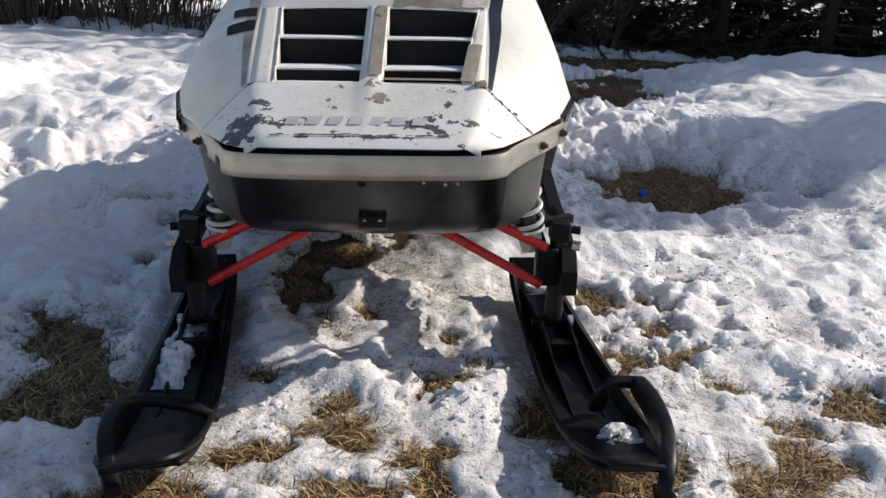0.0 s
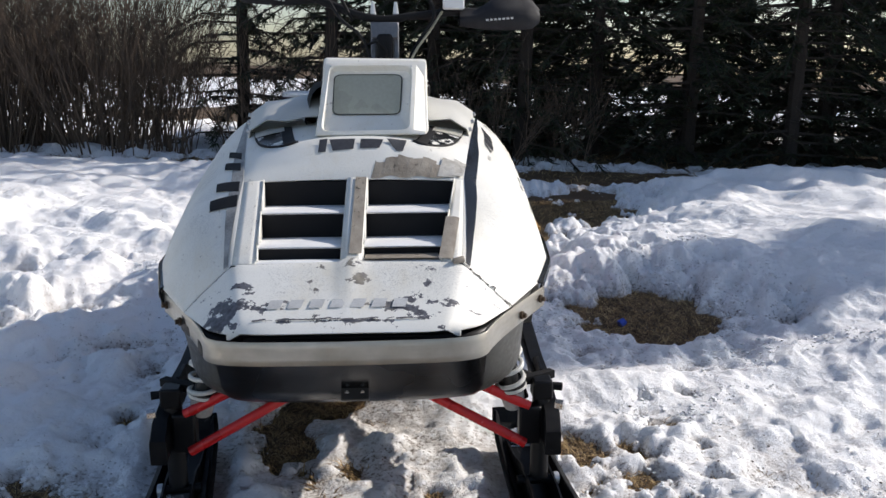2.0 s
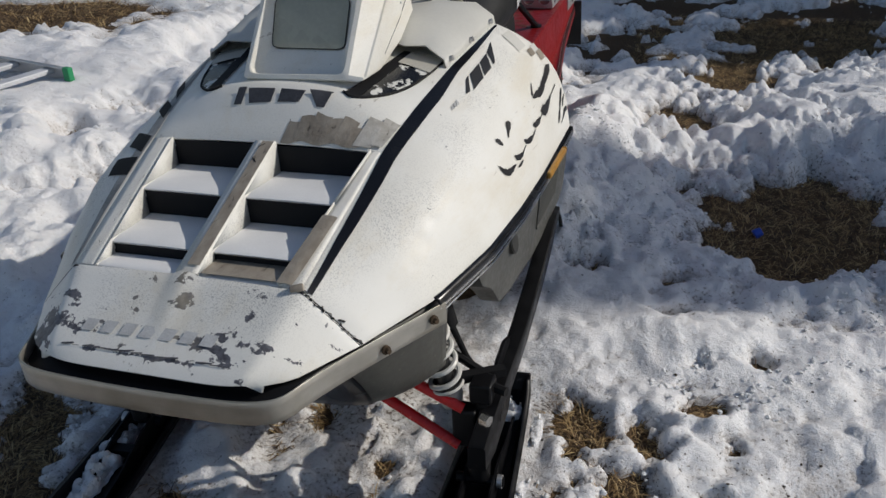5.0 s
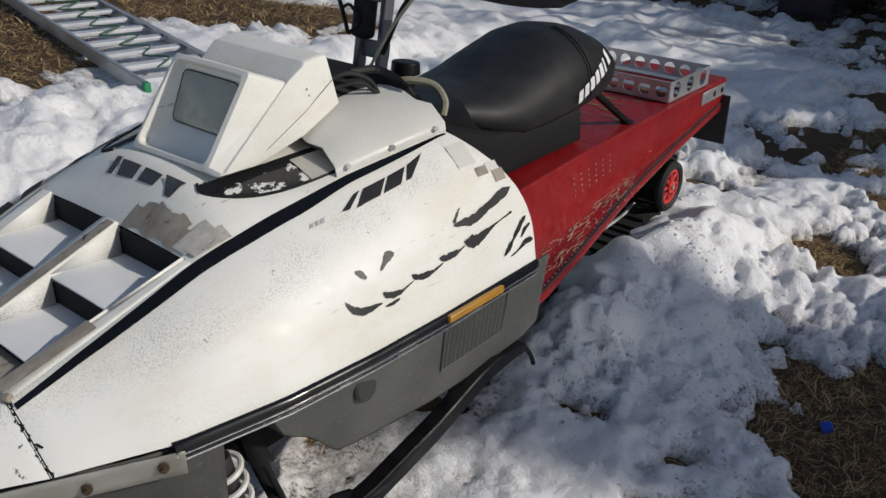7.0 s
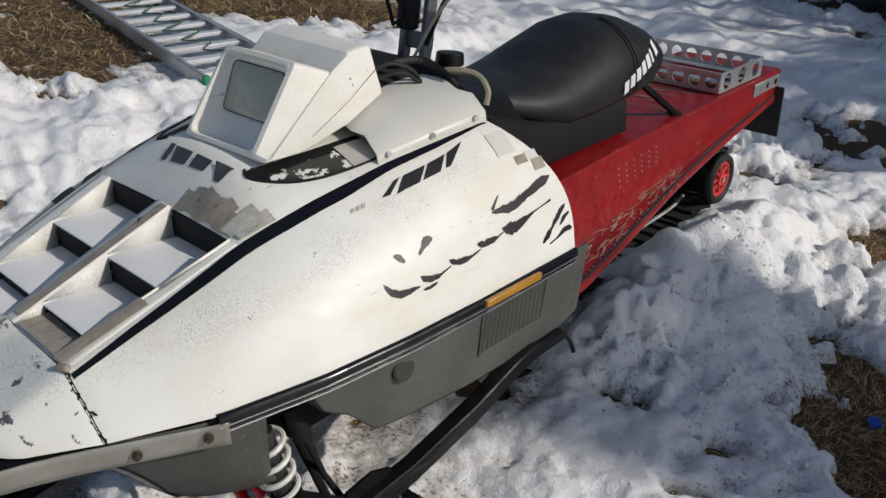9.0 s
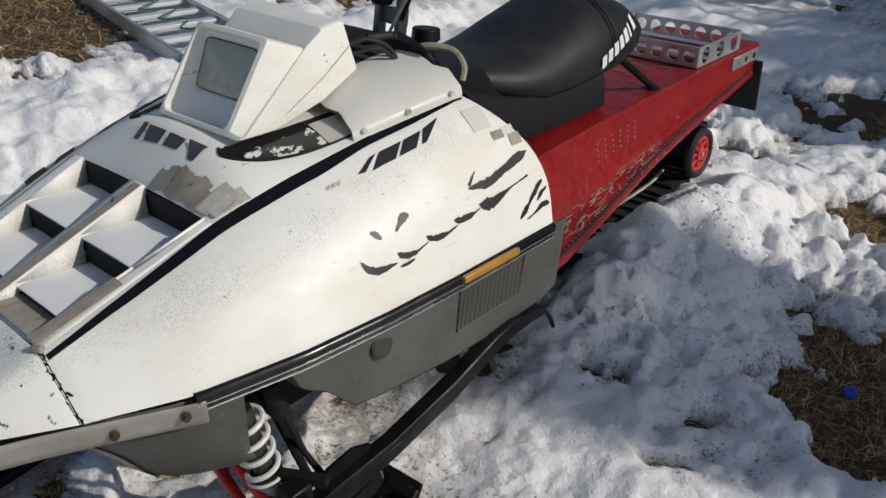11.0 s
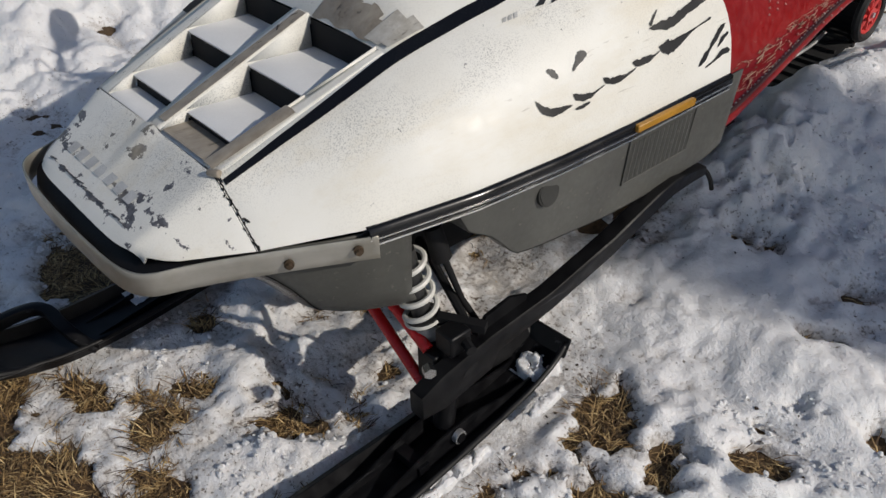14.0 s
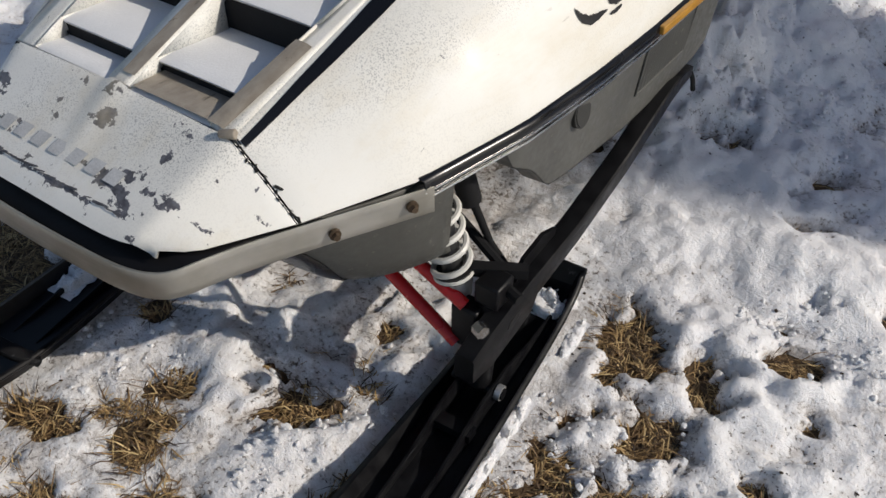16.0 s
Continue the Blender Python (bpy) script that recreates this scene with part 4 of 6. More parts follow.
fr = pod_ring(0)
nrm = (fr[1] - fr[0]).cross(fr[3] - fr[0]).normalized()
sgn = 1 if nrm.y < 0 else -1
out = nrm * sgn
deep = round_ring([Vector(p) for p in ((-0.063, 0.290, 1.008), (0.112, 0.290, 1.008), (0.120, 0.332, 1.109), (-0.058, 0.332, 1.109))], 0.12)
body = [((-0.104, 0.220, 0.958), (0.178, 0.216, 0.962), (0.178, 0.398, 1.112), (-0.082, 0.396, 1.116)),
        ((-0.106, 0.224, 0.958), (0.182, 0.222, 0.962), (0.183, 0.404, 1.119), (-0.085, 0.402, 1.124)),
        ((-0.108, 0.300, 0.958), (0.188, 0.300, 0.962), (0.188, 0.440, 1.146), (-0.091, 0.435, 1.150)),
        ((-0.108, 0.410, 0.985), (0.192, 0.425, 0.995), (0.188, 0.478, 1.152), (-0.097, 0.478, 1.156)),
        ((-0.106, 0.500, 1.020), (0.188, 0.530, 1.040), (0.184, 0.500, 1.150), (-0.097, 0.497, 1.157)),
        ((-0.098, 0.505, 1.030), (0.176, 0.538, 1.050), (0.172, 0.508, 1.140), (-0.088, 0.503, 1.147))]
rings = [deep, [p - out * 0.016 for p in round_ring(pod_ring(0.125), 0.12)], [p + out * 0.001 for p in round_ring(pod_ring(0.10), 0.11)], [p + out * 0.003 for p in round_ring(pod_ring(0.085), 0.10)], [p + out * 0.001 for p in round_ring(pod_ring(0.02), 0.07)], round_ring(pod_ring(0.0), 0.05)]
rings += [round_ring([Vector(p) for p in r], 0.045) for r in body]
pod = loft("headlight_pod", rings, HOOD, sled, "boxy white headlight pod")
pod.data.set_sharp_from_angle(angle=radians(24))
glass = [p + out * 0.003 for p in deep]
mid = [p + out * 0.006 for p in [q.lerp(sum(glass, Vector()) / len(glass), 0.2) for q in glass]]
loft("headlight_glass", [glass, mid], LENS, pod, "dusty rectangular headlight glass")
bm = bmesh.new()
tube(bm, [p + out * 0.003 for p in deep + deep[:1]], 0.0012, 6)
part("glass_seal", bm, MATT, pod, "dark rubber seal")
bm = bmesh.new()
tube(bm, [(0.1885, 0.330, 0.992), (0.1905, 0.43, 1.045), (0.1880, 0.515, 1.098)], 0.0006, 5)
part("pod_seam", bm, MATT, pod, "thin moulding seam")
for y, z in ((0.44, 1.092), (0.445, 1.078)):
    bm = bmesh.new()
    bmesh.ops.create_uvsphere(bm, u_segments=8, v_segments=5, radius=0.0026, matrix=Matrix.Translation((0.1905, y, z)))
    part("screw", bm, ALU, pod)
for i in range(2):
    bm = bmesh.new()
    bmesh.ops.create_uvsphere(bm, u_segments=8, v_segments=5, radius=0.0022, matrix=Matrix.Translation(fr[2 + i].lerp(fr[0 if i == 0 else 1], 0.055) + out * 0.003))
    part("screw", bm, ALU, pod)
# -- console panels beside the pod, dark crescent in front of them
for s in (1, -1):
    rows = []
    for i in range(9):
        t = i / 8
        y = 0.405 + 0.295 * t
        ex, ez = hood_edge(y)
        arch = math.sin(math.pi * min(1, 0.12 + t * 0.75)) ** 0.6
        zt = ez + 0.012 + 0.062 * arch
        rows.append([Vector((s * (ex - 0.004), y, ez + 0.002)), Vector((s * (ex - 0.008), y, ez + 0.022)), Vector((s * (ex - 0.055), y + 0.01, ez + 0.040 + 0.02 * arch)), Vector((s * (ex - 0.11), y + 0.02, zt)),
                     Vector((s * (ex - 0.16), y + 0.03, zt + 0.012)), Vector((s * 0.05, y + 0.04, zt + 0.012))])
    con = grid_part("console_panel", rows, CONSOLE, "light grey bolted console panel", flip=s > 0)
    for y in (0.43, 0.545, 0.665):
        ex, ez = hood_edge(y)
        bm = bmesh.new()
        cyl(bm, (s * (ex - 0.012), y, ez + 0.012), (s * (ex + 0.001), y, ez + 0.016), 0.006, seg=10)
        part("screw", bm, ALU, con)
    outer = curve([(0.141, 0.192, 0), (0.172, 0.181, 0), (0.221, 0.226, 0), (0.254, 0.284, 0), (0.275, 0.350, 0), (0.292, 0.428, 0)], 5)
    inner = curve([(0.145, 0.200, 0), (0.152, 0.214, 0), (0.160, 0.250, 0), (0.168, 0.30, 0), (0.180, 0.36, 0), (0.205, 0.430, 0)], 5)

    def band(a, b, o):
        i = min(int(b * (len(outer) - 1)), len(outer) - 2)
        k = b * (len(outer) - 1) - i
        q = inner[i].lerp(inner[i + 1], k).lerp(outer[i].lerp(outer[i + 1], k), a)
        return top_pt(s * q.x, q.y, o + 0.001)

    bm = bmesh.new()
    patch(bm, band, 0, 1, 0, 1, 4, 16)
    part("crescent", bm, FLAKED, sled, "glossy black recess with flaking white paint")
    bm = bmesh.new()
    patch(bm, lambda a, b, o: top_pt(s * (0.150 + 0.030 * a + 0.04 * b), 0.185 + 0.26 * b, o + 0.0015), 0, 1, 0, 1, 2, 10)
    part("pod_gap", bm, MATT, sled, "dark gap along the headlight pod")
    bm = bmesh.new()
    tube(bm, [band(0.98, b, 0.001) for b in np.linspace(0.02, 0.99, 20)], 0.0032, 6)
    part("recess_lip", bm, MATT, sled, "dark rim of the recess")

for s in (1, -1):
    bm = bmesh.new()
    patch(bm, lambda a, b, o: top_pt(s * (0.200 + 0.078 * a + 0.012 * b), 0.362 + 0.07 * b + 0.012 * (1 - a), o + 0.0035), 0, 1, 0, 1, 5, 5)
    part("cracked_plate", bm, plain("yellowed_plate", (0.50, 0.48, 0.42), 0.4, vary=0.18, scale=50), sled, "yellowed grey plate with a crack")
    bm = bmesh.new()
    tube(bm, [top_pt(s * x, y, 0.004) for x, y in ((0.205, 0.436), (0.235, 0.430), (0.262, 0.436), (0.282, 0.432), (0.300, 0.440))], 0.0013, 5)
    part("crack", bm, MATT, sled, "dark crack line")

# -- tank, cap, hoses
bm = bmesh.new()
rings = []
for y, w, zt, zb in ((0.50, 0.20, 0.99, 0.80), (0.60, 0.24, 1.00, 0.80), (0.75, 0.235, 0.985, 0.75), (0.92, 0.22, 0.962, 0.72), (1.06, 0.19, 0.935, 0.70), (1.14, 0.18, 0.90, 0.70)):
    rings.append(round_ring([Vector((-w, y, zb)), Vector((w, y, zb)), Vector((w * 0.75, y, zt)), Vector((-w * 0.75, y, zt))], 0.3))
bm.free()
loft("fuel_tank", rings, BLACK, sled, "black fuel tank under the bars", flip=False)
bm = bmesh.new()
cyl(bm, (0.045, 0.900, 0.95), (0.045, 0.905, 1.012), 0.026, seg=20)
cyl(bm, (0.045, 0.905, 1.010), (0.045, 0.908, 1.042), 0.038, 0.036, seg=14)
bevel(part("fuel_cap", bm, BLACK, sled, "ribbed black fuel cap"), 0.004)
bm = bmesh.new()
tube(bm, curve([(0.06, 0.80, 0.98), (0.11, 0.82, 1.02), (0.17, 0.86, 1.015), (0.21, 0.86, 0.985), (0.215, 0.85, 0.95)], 6), 0.010, 8)
part("fuel_hose", bm, HOSE, sled, "yellowed clear hose")
rings = [round_ring([Vector((-w, y, 0.88)), Vector((w, y, 0.88)), Vector((w * 0.80, y, zt)), Vector((-w * 0.80, y, zt))], 0.25) for y, w, zt in ((0.475, 0.165, 1.085), (0.54, 0.180, 1.100), (0.64, 0.188, 1.094), (0.73, 0.185, 1.064), (0.81, 0.178, 1.018), (0.90, 0.165, 0.965))]
loft("dash_cowl", rings, MATT, sled, "black cowl behind the headlight pod")
for q, r in (([(0.155, 0.53, 1.085), (0.178, 0.57, 1.098), (0.190, 0.62, 1.075), (0.186, 0.66, 1.03)], 0.006), ([(0.165, 0.54, 1.07), (0.196, 0.585, 1.078), (0.198, 0.63, 1.05), (0.18, 0.69, 1.02)], 0.0045), ([(0.150, 0.60, 1.09), (0.165, 0.67, 1.085), (0.165, 0.74, 1.05), (0.160, 0.80, 1.0)], 0.009)):
    bm = bmesh.new()
    tube(bm, curve(q, 7), r, 7)
    part("wire", bm, RUBBER, sled, "loose black wire")

# -- handlebar
bars = empty("handlebar")
bars.parent = sled
bars["label"] = "tall handlebar with black mitts"
bm = bmesh.new()
for x in (0.035, 0.105):
    box(bm, (0.018, 0.03, 0.30), Matrix.Translation((x, 0.765, 1.15)) @ pose(0, 0, 0, -10))
box(bm, (0.085, 0.02, 0.05), Matrix.Translation((0.07, 0.745, 1.24)) @ pose(0, 0, 0, -10))
box(bm, (0.085, 0.02, 0.04), Matrix.Translation((0.07, 0.765, 1.10)) @ pose(0, 0, 0, -10))
bevel(part("riser", bm, plain("grey_riser", (0.16, 0.165, 0.18), 0.4, 0.5), bars, "grey metal riser"), 0.004)
bm = bmesh.new()
box(bm, (0.05, 0.04, 0.10), Matrix.Translation((0.07, 0.735, 1.18)) @ pose(0, 0, 0, -10))
bevel(part("steering_pad", bm, MATT, bars), 0.012)
bm = bmesh.new()
tube(bm, curve([(-0.30, 0.88, 1.37), (-0.16, 0.82, 1.345), (-0.02, 0.77, 1.29), (0.07, 0.765, 1.275), (0.16, 0.77, 1.285), (0.30, 0.80, 1.30), (0.44, 0.83, 1.30)], 6), 0.012, 10)
part("bar", bm, MATT, bars)
bm = bmesh.new()
tube(bm, curve([(-0.03, 0.77, 1.27), (-0.06, 0.75, 1.35), (0.0, 0.75, 1.42), (0.077, 0.75, 1.436), (0.15, 0.75, 1.41), (0.205, 0.75, 1.34), (0.222, 0.75, 1.28), (0.17, 0.745, 1.20), (0.12, 0.74, 1.10)], 7), 0.0055, 8)
part("cable", bm, MATT, bars, "looping control cable")
for x in (0.035, 0.105):
    bm = bmesh.new()
    cyl(bm, (x, 0.735, 1.29), (x, 0.733, 1.325), 0.009, 0.005, seg=8)
    part("riser_bolt", bm, ALU, bars)
for q, r in (([(-0.10, 0.79, 1.33), (-0.06, 0.74, 1.27), (0.0, 0.72, 1.22), (0.03, 0.72, 1.14)], 0.005), ([(0.25, 0.77, 1.30), (0.21, 0.75, 1.24), (0.16, 0.73, 1.17), (0.12, 0.70, 1.08)], 0.004), ([(0.0, 0.73, 1.19), (0.05, 0.71, 1.205), (0.075, 0.71, 1.17), (0.04, 0.71, 1.14)], 0.004)):
    bm = bmesh.new()
    tube(bm, curve(q, 7), r, 7)
    part("cable", bm, HOSE if r == 0.004 and q[0][0] > 0.2 else MATT, bars, "thin control cable")
for s, c, z, yc in ((-1, -0.280, 1.360, 0.86), (1, 0.435, 1.285, 0.80)):
    rings = []
    for i in range(11):
        t = i / 10
        x = c + 0.130 * (t - 0.5) * 2 * s
        w = 0.036 + 0.038 * math.sin(math.pi * (0.08 + 0.72 * t)) - 0.015 * (t > 0.95)
        h = w * (0.80 if t < 0.97 else 0.55)
        dome = 0.45 + 0.55 * min(1, max(0, (t - 0.22) / 0.22))
        lift = 0.016 * t * (1 if s < 0 else 0.3)
        rings.append([Vector((x, yc + 0.05 * t + w * math.cos(a) * (1.25 if math.cos(a) > 0 else 0.75), z + lift + h * math.copysign(abs(math.sin(a)) ** 0.8, math.sin(a)) * (dome if math.sin(a) > 0 else 0.70) - 0.010 * (math.cos(a) < -0.5))) for a in np.linspace(0, 2 * math.pi, 20, endpoint=False)])
    mitt = loft("mitt", rings, plain("black_fabric", (0.007, 0.007, 0.010), 0.75, vary=0.3, scale=90), bars, "black padded handlebar mitt")
    bm = bmesh.new()
    for k in range(7):
        box(bm, (0.008, 0.003, 0.006), Matrix.Translation((c - 0.045 + 0.013 * k, yc - 0.040 + 0.001 * k, z - 0.012 + (-0.002 if s < 0 else 0.001) * k)))
    part("print_bar", bm, FADED, mitt, "white printed lettering bars")
bm = bmesh.new()
box(bm, (0.065, 0.05, 0.04), Matrix.Translation((0.285, 0.775, 1.325)))
bevel(part("reservoir", bm, WHITE, bars, "milky white brake reservoir"), 0.005)
bm = bmesh.new()
box(bm, (0.06, 0.045, 0.006), Matrix.Translation((0.285, 0.775, 1.348)))
part("reservoir_lid", bm, BLACK, bars, "black reservoir lid")
bm = bmesh.new()
cyl(bm, (-0.128, 0.80, 1.350), (-0.128, 0.797, 1.375), 0.010, seg=12)
part("kill_switch", bm, LAMPRED, bars, "red push button")

# -- seat
rings = []
for y, w, zt, zb, mid in ((0.90, 0.05, 0.975, 0.945, 0.5), (0.95, 0.10, 0.965, 0.92, 0.5), (1.05, 0.155, 0.948, 0.846, 0.5), (1.15, 0.19, 0.945, 0.806, 0.45), (1.25, 0.208, 0.960, 0.779, 0.45), (1.38, 0.215, 0.998, 0.774, 0.5), (1.50, 0.215, 1.032, 0.776, 0.5), (1.60, 0.21, 1.036, 0.782, 0.5), (1.70, 0.20, 1.02, 0.791, 0.5), (1.79, 0.18, 0.985, 0.825, 0.5), (1.86, 0.145, 0.945, 0.84, 0.5), (1.90, 0.09, 0.91, 0.86, 0.5)):
    r = []
    for a in np.linspace(0, 2 * math.pi, 28, endpoint=False):
        ca, sa = math.cos(a), math.sin(a)
        e = 0.72
        x = w * math.copysign(abs(ca) ** e, ca)
        zc = zb + (zt - zb) * 0.40
        z = zc + ((zt - zc) * abs(sa) ** 0.75 if sa > 0 else -(zc - zb) * abs(sa) ** 0.45)
        r.append(Vector((x * (1 - 0.28 * max(0, sa)), y, z)))
    rings.append(r)
rings2 = []
for i in range(len(rings) - 1):
    for k in range(3):
        rings2.append([p.lerp(q, k / 3) for p, q in zip(rings[i], rings[i + 1])])
rings2.append(rings[-1])
seat = loft("seat", rings2, VINYL, sled, "long black vinyl seat")
seat.data.set_sharp_from_angle(angle=radians(85))
bm = bmesh.new()
for y in (1.575, 1.592):
    tube(bm, [rings[7][k] * 1.0 + Vector((0.0015, y - 1.60, 0.001)) for k in (27, 0, 1, 2, 3, 4, 5, 6)], 0.0016, 5)
part("seam", bm, MATT, seat, "stitched seam")
SEAT = ((1.38, 0.215, 0.998, 0.774), (1.50, 0.215, 1.032, 0.776), (1.60, 0.21, 1.036, 0.782), (1.70, 0.20, 1.02, 0.791), (1.79, 0.18, 0.985, 0.825))


def seat_side(y, z, off):
    """A place on the seat's right side."""
    w, zt, zb = (float(np.interp(y, [r[0] for r in SEAT], [r[k] for r in SEAT])) for k in (1, 2, 3))
    zc = zb + (zt - zb) * 0.40
    if z > zc:
        sa = min(0.99, ((z - zc) / (zt - zc)) ** (1 / 0.75))
        return Vector((w * math.sqrt(1 - sa * sa) ** 0.72 * (1 - 0.28 * sa) + off, y, z + off * sa))
    sa = min(0.99, ((zc - z) / (zc - zb)) ** (1 / 0.45))
    return Vector((w * math.sqrt(1 - sa * sa) ** 0.72 + off, y, z))


for k in range(7):
    bm = bmesh.new()
    y, z = 1.505 + 0.036 * k, 0.835 + 0.0125 * k
    patch(bm, lambda a, b, o: seat_side(a - 0.12 * (b - z), b + 0.25 * (a - y), 0.0045), y, y + (0.012 if k == 5 else 0.026), z, z + 0.038, 3, 6)
    part("letter_bar", bm, WHITE, seat, "white lettering bar")
rings = [round_ring([Vector((-w, y, 0.69)), Vector((w, y, 0.69)), Vector((w * 0.95, y, zt)), Vector((-w * 0.95, y, zt))], 0.15) for y, w, zt in ((0.84, 0.27, 0.93), (0.95, 0.235, 0.89), (1.1, 0.205, 0.84), (1.3, 0.20, 0.815), (1.57, 0.20, 0.81))]
loft("seat_base", rings, MATT, sled, "black skirt under the seat")
for s in (1, -1):
    bm = bmesh.new()
    cyl(bm, (s * 0.170, 1.67, 0.835), (s * 0.210, 1.865, 0.694), 0.012, seg=12)
    cyl(bm, (s * 0.210, 1.865, 0.691), (s * 0.210, 1.865, 0.699), 0.022, seg=12)
    part("seat_strut", bm, BLACK, sled, "black tubular seat strut")

# -- tunnel and running boards
BY = [0.84, 1.0, 1.3, 1.7, 2.2, 2.71]
ex_out = lambda y: float(np.interp(y, BY, [0.475, 0.452, 0.400, 0.328, 0.268, 0.228]))
ez_out = lambda y: float(np.interp(y, BY, [0.485, 0.472, 0.482, 0.500, 0.532, 0.575]))
cx = lambda y: float(np.interp(y, BY, [0.355, 0.342, 0.312, 0.268, 0.240, 0.224]))
cz = lambda y: ez_out(y) + 0.016
tx = lambda y: float(np.interp(y, [0.84, 1.125, 1.49, 1.82, 2.32, 2.71], [0.296, 0.280, 0.256, 0.247, 0.235, 0.225]))
ys = np.linspace(0.84, 2.71, 22)
rows = [[Vector((x, y, z)) for x, z in ((-tx(y), 0.684), (-tx(y) + 0.008, 0.690), (-0.1, 0.691), (0, 0.691), (0.1, 0.691), (tx(y) - 0.008, 0.690), (tx(y), 0.684))] for y in ys]
grid_part("tunnel_top", rows, RED, "scuffed red tunnel top", flip=False)
for s in (1, -1):
    rows = [[Vector((s * x, y, z)) for x, z in ((tx(y), 0.684), (tx(y) + (cx(y) - tx(y)) * 0.5, 0.684 + (cz(y) - 0.684) * 0.5), (cx(y), cz(y)), ((cx(y) + ex_out(y)) / 2, cz(y) - 0.002), (ex_out(y), cz(y) - 0.003), (ex_out(y) + 0.001, cz(y) - 0.03))] for y in ys]
    board = grid_part("running_board", rows, RED, "scraped red side and running board", flip=s < 0)
    bm = bmesh.new()
    tube(bm, [(s * (ex_out(y) - 0.004), y, cz(y) - 0.001) for y in ys], 0.006, 6)
    part("edge_trim", bm, plain("rusty_edge", (0.07, 0.03, 0.03), 0.5, 0.4, vary=0.5), board, "worn riveted edge")
    bm = bmesh.new()
    for i in range(70):
        y = 0.95 + 1.68 * i / 70
        bmesh.ops.create_icosphere(bm, subdivisions=1, radius=0.0035, matrix=Matrix.Translation((s * (ex_out(y) - 0.010), y, cz(y) + 0.001)))
    part("rivets", bm, ALU, board, "row of bright rivets")["kind"] = "stuff"
    bm = bmesh.new()
    for i in range(7):
        for j in range(6):
            y = 1.42 + 0.05 * i
            t = 0.28 + 0.10 * j
            p = Vector((tx(y) + (cx(y) - tx(y)) * t, y, 0.684 + (cz(y) - 0.684) * t))
            if j < 4 and i < 6:
                bmesh.ops.create_icosphere(bm, subdivisions=1, radius=0.004, matrix=Matrix.Translation((s * (p.x + 0.001), p.y, p.z)))
        for j in range(3):
            y = 1.40 + 0.06 * i
            bmesh.ops.create_icosphere(bm, subdivisions=1, radius=0.0045, matrix=Matrix.Translation((s * (cx(y) + 0.02 + 0.025 * j), y, cz(y))))
    part("grip_studs", bm, plain("pale_studs", (0.5, 0.25, 0.22), 0.4, 0.3), board, "punched grip studs")["kind"] = "stuff"
    bm = bmesh.new()
    box(bm, (0.006, 0.24, 0.050), Matrix.Translation((s * 0.233, 2.57, 0.652)) @ pose(0, 0, 0, 0, 0, 1.2 * s))
    plate = part("tail_plate", bm, ALU, sled, "drilled aluminium plate")
    bevel(plate, 0.002)
    for k in range(3):
        bm = bmesh.new()
        cyl(bm, (s * 0.229, 2.49 + 0.08 * k, 0.652), (s * 0.2375, 2.49 + 0.08 * k, 0.652), 0.012, seg=14)
        part("hole", bm, DARK, plate)
SCUFF = plain("bare_scuffed_metal", (0.52, 0.42, 0.30), 0.6, vary=0.35, scale=80)
MUD = plain("dried_mud_dust", (0.20, 0.13, 0.08), 0.9, vary=0.5, scale=60)


def board_pt(a, b, o):
    return Vector((cx(a) + (ex_out(a) - cx(a)) * b, a, cz(a) + o + 0.0005))


def top_edge_pt(a, b, o):
    return Vector((tx(a) - 0.008 + 0.008 * b, a, 0.6905 - 0.0055 * b + o))


for surf, count, mt, label, a0, a1, b0, b1, run, wide in ((board_pt, 130, SCUFF, "pale scratches in the red paint", 1.1, 1.8, 0.03, 0.85, 0.06, 0.0026), (top_edge_pt, 60, SCUFF, "chipped paint along the tunnel edge", 0.95, 2.66, 0.0, 0.8, 0.025, 0.0034),
                                                   (lambda a, b, o: Vector((b, a, 0.692 + o)), 46, MUD, "dried mud spots on the red tunnel", 1.85, 2.66, -0.20, 0.20, 0.025, 0.007), (board_pt, 40, MUD, "dried mud spots on the red board", 0.95, 2.1, 0.0, 0.5, 0.03, 0.005)):
    bm = bmesh.new()
    for _ in range(count):
        y, b = rng.uniform(a0, a1), rng.uniform(b0, b1)
        ragged(bm, surf, [(y, b), (y + rng.uniform(-run, run), b + rng.uniform(-0.3, 0.3) * (b1 - b0) * run * 9)], wide * rng.uniform(0.4, 1.3), rng, off=0.0012, n=5, span=0.1)
    part("scuffs", bm, mt, sled, label)["kind"] = "stuff"
bm = bmesh.new()
box(bm, (0.448, 0.012, 0.10), Matrix.Translation((0, 2.713, 0.632)))
bevel(part("tail_panel", bm, RED, sled, "red rear tunnel end"), 0.004)
bm = bmesh.new()
box(bm, (0.50, 0.010, 0.21), Matrix.Translation((0.01, 2.700, 0.515)) @ pose(0, 0, 0, 4))
part("snow_flap", bm, RUBBER, sled, "hanging black rubber snow flap")
bm = bmesh.new()
box(bm, (0.40, 1.75, 0.1), Matrix.Translation((0, 1.72, 0.60)))
part("tunnel_inside", bm, DARK, sled, "dark underside of the tunnel")

